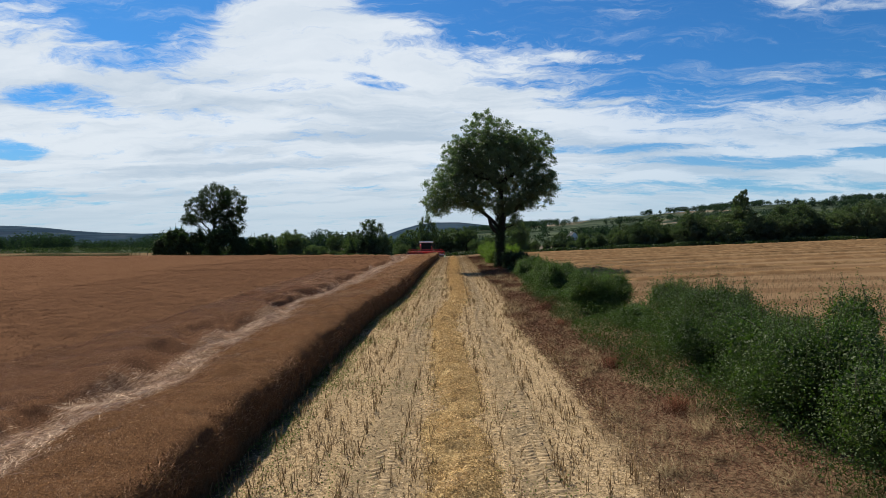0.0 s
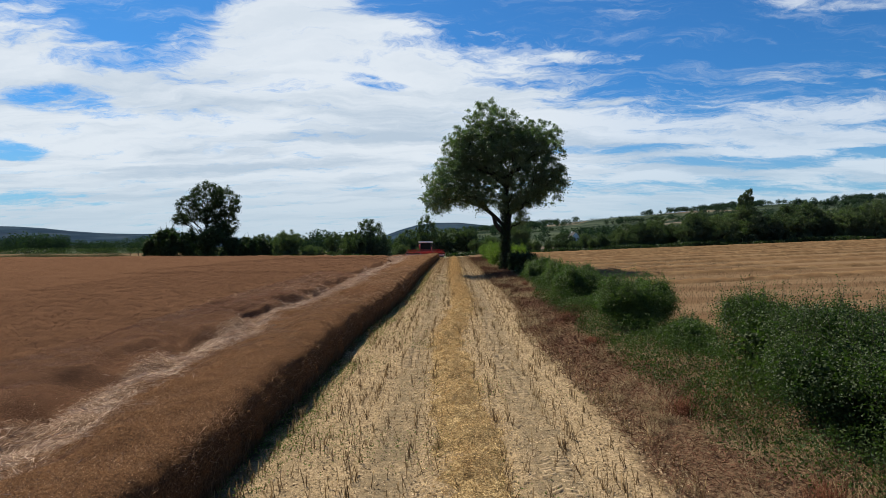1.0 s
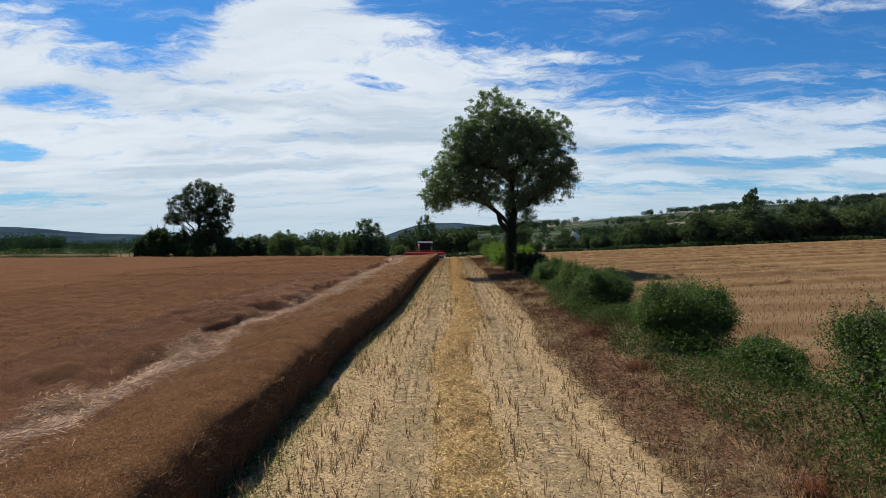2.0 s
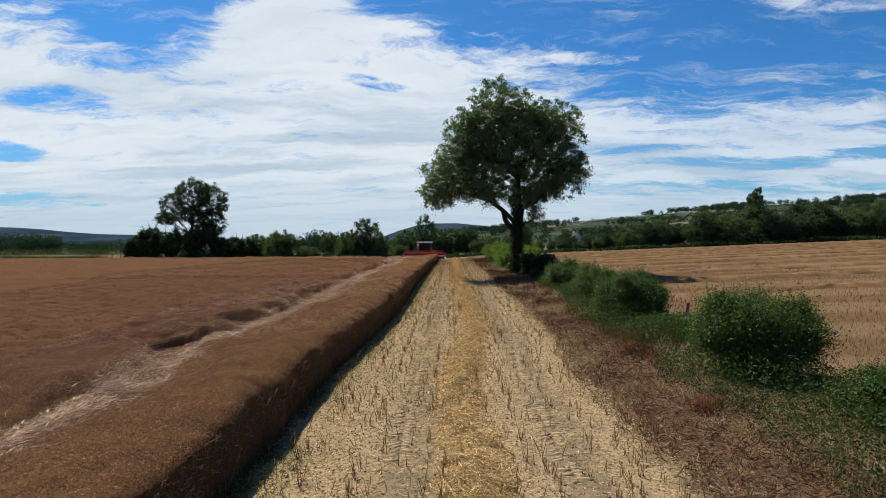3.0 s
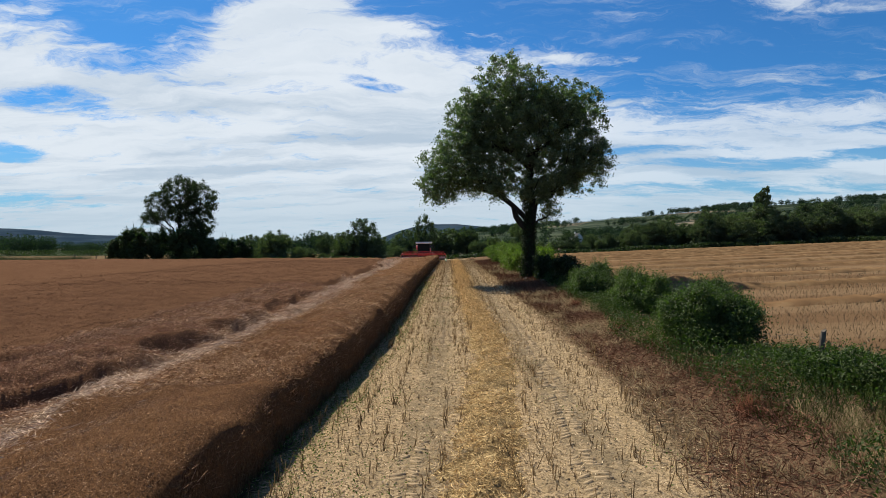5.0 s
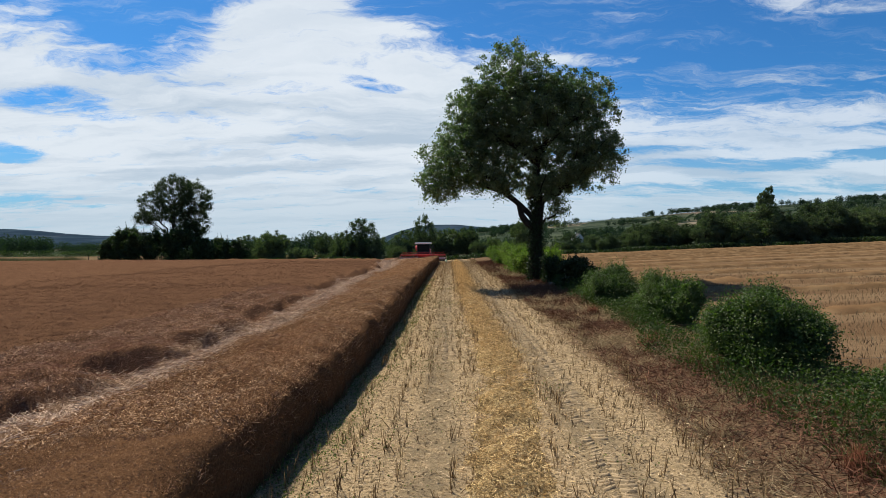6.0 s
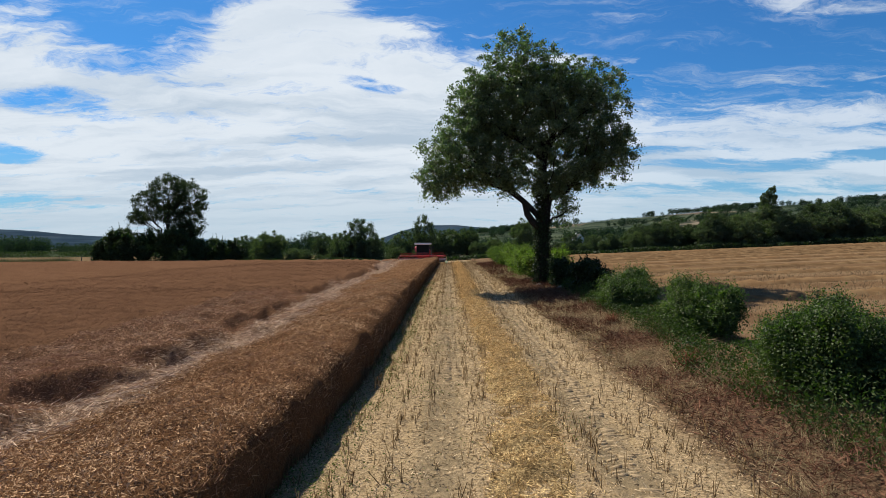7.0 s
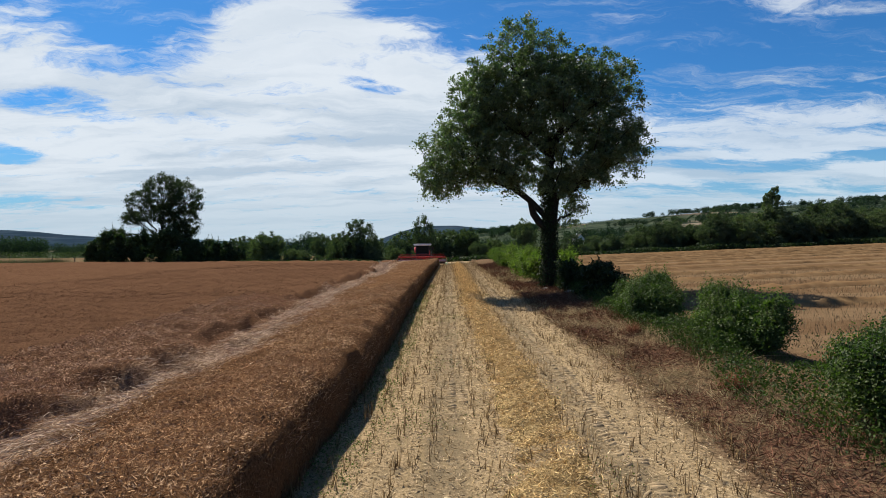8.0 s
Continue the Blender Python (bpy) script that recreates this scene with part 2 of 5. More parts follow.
def tube(points, radii, sides=7):
    """A tapered limb through the points."""
    pts, radii = np.asarray(points, float), np.asarray(radii, float)
    d = unit(np.gradient(pts, axis=0))
    ref = np.array([0.31, 0.95, 0.07])
    a = unit(np.cross(d, ref))
    b = np.cross(d, a)
    th = np.linspace(0, 2 * np.pi, sides, endpoint=False)
    ring = np.cos(th)[None, :, None] * a[:, None] + np.sin(th)[None, :, None] * b[:, None]
    v = pts[:, None] + ring * radii[:, None, None]
    m = len(pts)
    f = []
    for k in range(m - 1):
        for j in range(sides):
            q = (k * sides + j, k * sides + (j + 1) % sides, (k + 1) * sides + (j + 1) % sides, (k + 1) * sides + j)
            f += [(q[0], q[1], q[2]), (q[0], q[2], q[3])]
    return v.reshape(-1, 3), np.array(f)


def bough(a, b, r0, r1, sag=0.1, steps=6, sides=7):
    """A crooked limb from a to b."""
    a, b = np.asarray(a, float), np.asarray(b, float)
    t = np.linspace(0, 1, steps)[:, None]
    span = np.linalg.norm(b - a)
    p = a + (b - a) * t
    p[1:-1] += rng.normal(size=(steps - 2, 3)) * span * 0.035
    p[:, 2] += np.sin(np.pi * t[:, 0]) * span * sag
    return tube(p, np.linspace(r0, r1, steps), sides)


# ------------------------------------------------------------------ materials
def material(name, rough=0.85, specular=0.3):
    m = bpy.data.materials.new(name)
    m.use_nodes = True
    nt = m.node_tree
    bsdf = nt.nodes["Principled BSDF"]
    bsdf.inputs["Roughness"].default_value = rough
    bsdf.inputs["Specular IOR Level"].default_value = specular
    return m, nt, bsdf


def bump(nt, bsdf, height, strength, distance):
    n = nt.nodes.new("ShaderNodeBump")
    n.inputs["Strength"].default_value, n.inputs["Distance"].default_value = strength, distance
    nt.links.new(height, n.inputs["Height"])
    nt.links.new(n.outputs[0], bsdf.inputs["Normal"])


def strand_material(name, dark, light, patch=None, rough=0.7, patch_scale=0.35, power=1.7, tone=0.64):
    """Dry or living strands: each piece its own tone, with drifts of another colour."""
    m, nt, bsdf = material(name, rough, 0.0)
    geo = nt.nodes.new("ShaderNodeNewGeometry")
    colour = blend(nt, calc(nt, "POWER", geo.outputs["Random Per Island"], power), dark, light)
    pos = geo.outputs["Position"]
    if patch:
        f = rise(nt, fbm(nt, pos, patch_scale, 4.0, 0.6), 0.42, 0.62)
        colour = blend(nt, calc(nt, "MULTIPLY", f, 0.55), colour, patch)
    shade = fbm(nt, pos, 2.3, 3.0)
    colour = blend(nt, 0.5, colour, blend(nt, shade, (0.55, 0.55, 0.55), (1.35, 1.35, 1.35)), "MULTIPLY")
    colour = blend(nt, 1.0, colour, (tone, tone, tone), "MULTIPLY")
    nt.links.new(colour, bsdf.inputs["Base Color"])
    return m


def leaf_material(name, dark, light, drift, translucent=0.35, gloss=0.14):
    m, nt, bsdf = material(name, 0.55, gloss)
    geo = nt.nodes.new("ShaderNodeNewGeometry")
    colour = blend(nt, geo.outputs["Random Per Island"], dark, light)
    f = rise(nt, fbm(nt, geo.outputs["Position"], 0.6, 4.0, 0.6), 0.45, 0.7)
    colour = blend(nt, calc(nt, "MULTIPLY", f, 0.6), colour, drift)
    own = nt.nodes.new("ShaderNodeObjectInfo").outputs["Random"]
    colour = blend(nt, 1.0, colour, blend(nt, own, (0.58, 0.60, 0.62), (1.0, 0.98, 0.86)), "MULTIPLY")
    nt.links.new(colour, bsdf.inputs["Base Color"])
    tr = node(nt, "ShaderNodeBsdfTranslucent", Color=blend(nt, 1.0, colour, (1.0, 1.5, 0.45), "MULTIPLY"))
    mix = node(nt, "ShaderNodeMixShader", i0=translucent, i1=bsdf.outputs[0], i2=tr)
    nt.links.new(mix, nt.nodes["Material Output"].inputs[0])
    return m


def ground_material():
    m, nt, bsdf = material("field_soil", 1.0, 0.0)
    pos = nt.nodes.new("ShaderNodeNewGeometry").outputs["Position"]
    sep = nt.nodes.new("ShaderNodeSeparateXYZ")
    nt.links.new(pos, sep.inputs[0])
    x, y = sep.outputs[0], sep.outputs[1]
    row = calc(nt, "MULTIPLY_ADD", y, -SLANT, x)
    wob = calc(nt, "MULTIPLY_ADD", fbm(nt, pos, 0.9, 5.0, 0.65), 1.6, -0.8)
    r = calc(nt, "ADD", row, wob)
    speck = fbm(nt, pos, 14.0, 8.0, 0.75)
    mid = fbm(nt, pos, 1.7, 5.0, 0.6)
    lines = fbm(nt, stretch(nt, pos, 5.0, 0.35), 1.0, 4.0, 0.6)
    # cut strip: pale chaff over dry grey-brown soil
    grit = fbm(nt, pos, 46.0, 4.0, 0.7)
    chaff = blend(nt, rise(nt, speck, 0.36, 0.62), (0.15, 0.105, 0.056), (0.67, 0.485, 0.275))
    chaff = blend(nt, rise(nt, grit, 0.50, 0.64), chaff, (0.74, 0.555, 0.345))
    chaff = blend(nt, calc(nt, "MULTIPLY", rise(nt, mid, 0.46, 0.68), 0.75), chaff, (0.40, 0.295, 0.17))
    chaff = blend(nt, calc(nt, "MULTIPLY", rise(nt, lines, 0.5, 0.7), 0.45), chaff, (0.52, 0.375, 0.195))
    # dark specks painted for the small shadows among the clods
    pit_shade = fbm(nt, pos, 24.0, 5.0, 0.7)
    chaff = blend(nt, calc(nt, "MULTIPLY", rise(nt, pit_shade, 0.42, 0.32), 0.6), chaff, (0.11, 0.076, 0.045))
    clod = fbm(nt, pos, 7.0, 6.0, 0.7)
    for place in TRACKS:
        band = rise(nt, calc(nt, "ABSOLUTE", calc(nt, "SUBTRACT", row, place)), 0.60, 0.28)
        band = calc(nt, "MULTIPLY", band, rise(nt, calc(nt, "ADD", clod, calc(nt, "MULTIPLY", mid, 0.5)), 0.60, 0.80))
        chaff = blend(nt, calc(nt, "MULTIPLY", band, 0.5), chaff, (0.165, 0.135, 0.09))
    # margin: trodden reddish-brown litter
    litter = blend(nt, rise(nt, speck, 0.34, 0.64), (0.05, 0.028, 0.016), (0.31, 0.20, 0.12))
    # bed under the standing crop
    bed = blend(nt, speck, (0.05, 0.035, 0.022), (0.16, 0.11, 0.07))
    # the cut field beyond the hedge: swaths of straw in long lines
    sw = nt.nodes.new("ShaderNodeTexWave")
    sw.bands_direction = "Y"
    nt.links.new(stretch(nt, pos, 1.0, 1.0, 1.0, 0.10), sw.inputs["Vector"])
    for key, val in (("Scale", 0.055), ("Distortion", 1.2), ("Detail", 4.0), ("Detail Scale", 0.6), ("Detail Roughness", 0.6)):
        sw.inputs[key].default_value = val
    gold = blend(nt, fbm(nt, stretch(nt, pos, 0.3, 3.0, 1.0, 0.1), 1.2, 7.0, 0.7), (0.14, 0.085, 0.046), (0.37, 0.245, 0.14))
    gold = blend(nt, calc(nt, "MULTIPLY", rise(nt, sw.outputs["Fac"], 0.35, 0.75), 0.55), gold, (0.15, 0.082, 0.042))
    # far country: patchwork of meadows, stubble and woods
    vor = nt.nodes.new("ShaderNodeTexVoronoi")
    nt.links.new(stretch(nt, pos, 1.0, 0.55, 0.0, 0.4), vor.inputs["Vector"])
    vor.inputs["Scale"].default_value = 0.0125
    ramp = nt.nodes.new("ShaderNodeValToRGB")
    sepc = nt.nodes.new("ShaderNodeSeparateColor")
    nt.links.new(vor.outputs["Color"], sepc.inputs[0])
    nt.links.new(sepc.outputs[0], ramp.inputs[0])
    ramp.color_ramp.interpolation = "CONSTANT"
    stops = ((0.0, (0.070, 0.092, 0.062)), (0.30, (0.10, 0.118, 0.076)), (0.50, (0.29, 0.235, 0.175)), (0.64, (0.085, 0.108, 0.072)), (0.86, (0.19, 0.155, 0.12)))
    for k, (p, c) in enumerate(stops):
        e = ramp.color_ramp.elements[k] if k < 2 else ramp.color_ramp.elements.new(p)
        e.position, e.color = p, (*c, 1)
    trees = rise(nt, fbm(nt, stretch(nt, pos, 0.8, 1.6), 0.011, 6.0, 0.7), 0.515, 0.56)
    mottle = fbm(nt, pos, 0.06, 6.0, 0.7)
    country = blend(nt, trees, ramp.outputs[0], (0.045, 0.065, 0.048))
    country = blend(nt, 0.7, country, blend(nt, rise(nt, mottle, 0.35, 0.65), (0.45, 0.5, 0.55), (1.3, 1.25, 1.2)), "MULTIPLY")
    # haze painted in: hills turn blue past 1900 m, paler blue past 4000 m
    far_haze = rise(nt, y, 1900.0, 2300.0)
    country = blend(nt, calc(nt, "MULTIPLY", far_haze, 0.92), country, blend(nt, rise(nt, fbm(nt, pos, 0.004, 5.0, 0.6), 0.45, 0.6), (0.024, 0.046, 0.078), (0.045, 0.076, 0.112)))
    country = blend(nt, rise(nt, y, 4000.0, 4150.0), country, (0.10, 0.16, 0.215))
    colour = blend(nt, rise(nt, r, -4.2, -3.8), bed, chaff)
    colour = blend(nt, rise(nt, r, 2.9, 3.6), colour, litter)
    colour = blend(nt, rise(nt, r, 8.6, 9.6), colour, gold)
    far = calc(nt, "MAXIMUM", rise(nt, y, 236.0, 262.0), rise(nt, x, -70.0, -125.0))
    mown = blend(nt, fbm(nt, pos, 0.2, 5.0, 0.6), (0.17, 0.115, 0.065), (0.25, 0.175, 0.10))
    near_left = blend(nt, rise(nt, y, 430.0, 470.0), mown, country)
    country = blend(nt, rise(nt, x, -40.0, -60.0), country, near_left)
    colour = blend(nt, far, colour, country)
    colour = blend(nt, 1.0, colour, (0.62, 0.62, 0.62), "MULTIPLY")
    nt.links.new(colour, bsdf.inputs["Base Color"])
    bump(nt, bsdf, calc(nt, "ADD", speck, calc(nt, "MULTIPLY", mid, 0.6)), 0.9, 0.05)
    return m


MAT_GROUND = ground_material()


def crop_material():
    """The packed mass of ripe plants between the single pods: brown, flecked with paler pods, the shade in its gaps
    painted dark.
    """
    m, nt, bsdf = material("ripe_crop_mass", 0.95, 0.0)
    pos = nt.nodes.new("ShaderNodeNewGeometry").outputs["Position"]
    fleck = fbm(nt, pos, 26.0, 5.0, 0.75)
    clump = fbm(nt, pos, 5.0, 4.0, 0.6)
    drift = fbm(nt, pos, 0.35, 4.0, 0.6)
    colour = blend(nt, rise(nt, fleck, 0.34, 0.56), (0.048, 0.024, 0.013), (0.135, 0.071, 0.040))
    colour = blend(nt, rise(nt, fleck, 0.58, 0.70), colour, (0.32, 0.20, 0.125))
    colour = blend(nt, 0.6, colour, blend(nt, clump, (0.5, 0.5, 0.5), (1.4, 1.4, 1.4)), "MULTIPLY")
    colour = blend(nt, calc(nt, "MULTIPLY", rise(nt, drift, 0.42, 0.62), 0.35), colour, (0.15, 0.080, 0.046))
    # the strip by the cut edge has ripened to gold; pale stems lie along the wheel track
    sep = nt.nodes.new("ShaderNodeSeparateXYZ")
    nt.links.new(pos, sep.inputs[0])
    row = calc(nt, "MULTIPLY_ADD", sep.outputs[1], -SLANT, sep.outputs[0])
    row = calc(nt, "MULTIPLY_ADD", calc(nt, "SINE", calc(nt, "MULTIPLY", sep.outputs[1], 0.16)), -0.35, row)
    row = calc(nt, "MULTIPLY_ADD", calc(nt, "SUBTRACT", clump, 0.5), 1.6, row)
    colour = blend(nt, calc(nt, "MULTIPLY", rise(nt, row, -9.0, -7.6), 0.75), colour, blend(nt, 1.0, colour, (1.08, 1.06, 0.90), "MULTIPLY"))
    lain = calc(nt, "MULTIPLY", rise(nt, row, -9.7, -9.0), rise(nt, row, -7.6, -8.5))
    colour = blend(nt, calc(nt, "MULTIPLY", lain, 0.40), colour, blend(nt, rise(nt, fleck, 0.36, 0.62), (0.13, 0.08, 0.05), (0.50, 0.37, 0.26)))
    nt.links.new(colour, bsdf.inputs["Base Color"])
    bump(nt, bsdf, calc(nt, "ADD", fleck, clump), 0.9, 0.06)
    return m


MAT_CROP_BODY = crop_material()
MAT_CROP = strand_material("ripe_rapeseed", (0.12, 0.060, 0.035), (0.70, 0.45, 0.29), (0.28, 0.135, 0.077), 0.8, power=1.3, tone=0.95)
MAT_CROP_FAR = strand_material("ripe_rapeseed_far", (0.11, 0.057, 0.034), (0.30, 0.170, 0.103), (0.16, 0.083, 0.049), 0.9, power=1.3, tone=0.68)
MAT_CROP_GOLD = strand_material("ripe_rapeseed_golden", (0.15, 0.077, 0.037), (0.66, 0.43, 0.25), (0.31, 0.16, 0.080), 0.8, power=1.3, tone=1.0)
# shade of the cut face put into the colour: darker than the crop's pods
MAT_EDGE_SHADE = strand_material("shaded_crop_edge", (0.085, 0.046, 0.024), (0.32, 0.185, 0.095), (0.14, 0.082, 0.038), 0.9, power=1.6, tone=0.95)
MAT_LODGED = strand_material("lodged_stems", (0.22, 0.14, 0.09), (0.84, 0.63, 0.45), power=1.15, tone=1.06)
MAT_STUBBLE = strand_material("cut_stubble", (0.14, 0.085, 0.040), (0.52, 0.35, 0.175))
MAT_STRAW = strand_material("straw", (0.22, 0.138, 0.058), (0.86, 0.62, 0.30), power=1.1, tone=1.18)
MAT_CHAFF = strand_material("pale_chaff", (0.28, 0.19, 0.10), (0.86, 0.66, 0.41), tone=0.85)
MAT_WEED = strand_material("dead_weeds", (0.06, 0.026, 0.015), (0.25, 0.125, 0.078), (0.20, 0.105, 0.066), power=1.3, tone=0.98)
MAT_DRYGRASS = strand_material("bleached_grass", (0.30, 0.215, 0.115), (0.56, 0.44, 0.27), tone=0.56)
MAT_GRASS = strand_material("green_grass", (0.040, 0.066, 0.018), (0.135, 0.175, 0.050), (0.16, 0.145, 0.06), 0.6, tone=0.8)
MAT_ROUGH = strand_material("rough_grass", (0.09, 0.11, 0.035), (0.30, 0.29, 0.12), (0.24, 0.21, 0.10), 0.8, tone=1.1)
MAT_NETTLE = leaf_material("nettle_leaves", (0.026, 0.044, 0.016), (0.072, 0.100, 0.034), (0.075, 0.088, 0.032), 0.28, 0.10)
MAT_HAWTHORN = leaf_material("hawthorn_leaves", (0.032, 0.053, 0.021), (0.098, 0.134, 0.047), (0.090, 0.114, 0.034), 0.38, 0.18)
# lighter than the hawthorn: sunlight on this hedge is put into its leaf colour
MAT_HEDGE_SUNLIT = leaf_material("sunlit_hedge_leaves", (0.075, 0.105, 0.030), (0.17, 0.21, 0.065), (0.15, 0.17, 0.058), 0.42, 0.05)
MAT_TREELEAF = leaf_material("tree_leaves", (0.034, 0.056, 0.024), (0.165, 0.212, 0.100), (0.090, 0.128, 0.055), 0.33, 0.7)
# distance haze put into the leaf colour: paler and greyer than near foliage
MAT_FARLEAF = leaf_material("hazy_far_leaves", (0.055, 0.072, 0.050), (0.145, 0.165, 0.108), (0.098, 0.114, 0.078), 0.3, 0.0)
MAT_IVY = leaf_material("ivy_leaves", (0.012, 0.022, 0.009), (0.035, 0.052, 0.02), (0.02, 0.03, 0.012), 0.15)
MAT_BARK = strand_material("bark", (0.032, 0.028, 0.023), (0.040, 0.035, 0.029), (0.062, 0.055, 0.046), 0.9, 3.0)


# ------------------------------------------------------------------ ground
def graded(lo, near_lo, near_hi, hi, step, growth):
    mid = list(np.arange(near_lo, near_hi + step * 0.5, step))
    up, s, v = [], step, near_hi
    while v < hi:
        s *= growth
        v = min(v + s, hi)
        up.append(v)
    down, s, v = [], step, near_lo
    while v > lo:
        s *= growth
        v = max(v - s, lo)
        down.append(v)
    return np.array(down[::-1] + mid + up)


def sheet(xs, ys, height):
    gx, gy = np.meshgrid(xs, ys)
    v = np.stack([gx.ravel(), gy.ravel(), height(gx, gy).ravel()], 1)
    n, m = len(xs), len(ys)
    i = (np.arange(m - 1)[:, None] * n + np.arange(n - 1)[None]).ravel()
    return v, np.stack([i, i + 1, i + n + 1, i + n], 1)


def ripple(x, y, seed, scale):
    """Cheap smooth noise from a few crossed waves, about -1 to 1."""
    r = np.random.default_rng(seed)
    z = np.zeros_like(x, dtype=float)
    for k in range(7):
        a, f, p = r.uniform(0, 6.283), r.uniform(0.5, 1.9) / scale, r.uniform(0, 6.283, 2)
        z += np.sin(f * (x * np.cos(a) + y * np.sin(a)) + p[0] + 1.3 * np.sin(f * 0.6 * (y * np.cos(a) - x * np.sin(a)) + p[1]))
    return z / 4.2


def ground_height(x, y):
    z = land(x, y)
    near = smooth((16 - np.abs(x)) / 6) * smooth((100 - y) / 30)
    r = x - SLANT * y
    tracks = sum(np.exp(-((r - track_row(c, y)) / 0.34) ** 2) for c in TRACKS)
    clods = 0.018 * ripple(x, y, 3, 0.22) + 0.02 * ripple(x, y, 4, 0.9)
    bank = 0.28 * np.exp(-((r - 7.2) / 1.6) ** 2) * smooth((y + 40) / 10)
    far = smooth((y - 420) / 600)
    return z + near * (clods - 0.035 * tracks) + bank + far * 4.0 * ripple(x, y, 9, 160.0)


xs = graded(-4600, -5.0, 9.0, 4600, 0.22, 1.065)
ys = graded(-400, 4.0, 46.0, 4700, 0.30, 1.052)
gv, gf = sheet(xs, ys, ground_height)
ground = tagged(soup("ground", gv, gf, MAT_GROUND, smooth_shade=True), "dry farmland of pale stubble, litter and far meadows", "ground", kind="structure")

# ------------------------------------------------------------------ standing crop
CROP_H, EDGE, TRAM, EDGE_SLANT = 1.14, -4.12, -9.3, 0.028      # height, cut edge and wheel track, as row offsets


def crop_end(x):
    """Where the crop stops ahead, for each x."""
    return np.where(x > -8.5, 118.5, 140.0)


def edge_x(y):
    return np.interp(y, (-40, 0, 14, 20, 26, 30, 34, 38, 44, 50, 58, 66, 120), (-4.55, -4.25, -4.15, -4.03, -3.90, -3.72, -3.38, -3.05, -2.82, -2.65, -2.53, -2.33, -0.88))


def edge_wobble(y):
    """How far the cut edge strays from its line."""
    return 0.05 * ripple(y, y * 0.3, 19, 0.8) + 0.035 * ripple(y, y * 0.2, 24, 0.25)


def face_out(h):
    """How far the shaggy cut face stands out at a share h of its height."""
    return np.interp(h, (0, 0.15, 0.45, 0.75, 0.92, 1.0), (0.06, 0.09, 0.08, 0.05, 0.0, -0.12))


def tram_x(y):
    return row_x(TRAM, y) - 0.0011 * np.clip(y - 60, 0, 200) ** 2 + 0.35 * np.sin(y * 0.16)


def crop_top(x, y):
    z = CROP_H + 0.11 * ripple(x, y, 11, 0.42) + 0.065 * ripple(x, y, 10, 0.2) + 0.07 * ripple(x, y, 12, 2.6) + 0.05 * ripple(x, y, 13, 9.0)
    d = x - tram_x(y) + 0.7 * ripple(x, y, 14, 1.1) + 0.5 * ripple(x, y, 18, 3.0)
    flat = smooth((d + 0.9) / (0.8 + 0.5 * ripple(x, y, 20, 1.7))) * (1 - smooth((d - 0.2) / 2.8))
    z = z + 0.12 * flat * ripple(x, y, 26, 0.45) - 0.52 * flat
    hollow = np.exp(-((d + 1.1) / 0.75) ** 2) * smooth(ripple(x, y, 16, 0.8) * 1.6 + 0.1)
    near = x - edge_x(y) - edge_wobble(y)
    z = z + 0.25 * smooth((near + 3.0) / 2.0) - 0.14 * np.clip((near + 0.35) / 0.35, 0, 1.2) ** 2
    return z - 0.28 * hollow - 0.30 * lodging(x, y)


def lodging(x, y):
    """Patches where the crop has gone down, 0 to 1."""
    return smooth(ripple(x, y, 17, 3.0) * 1.7 - 0.45) * smooth((24 - y) / 10) * smooth((-6.5 - x) / 1.5)


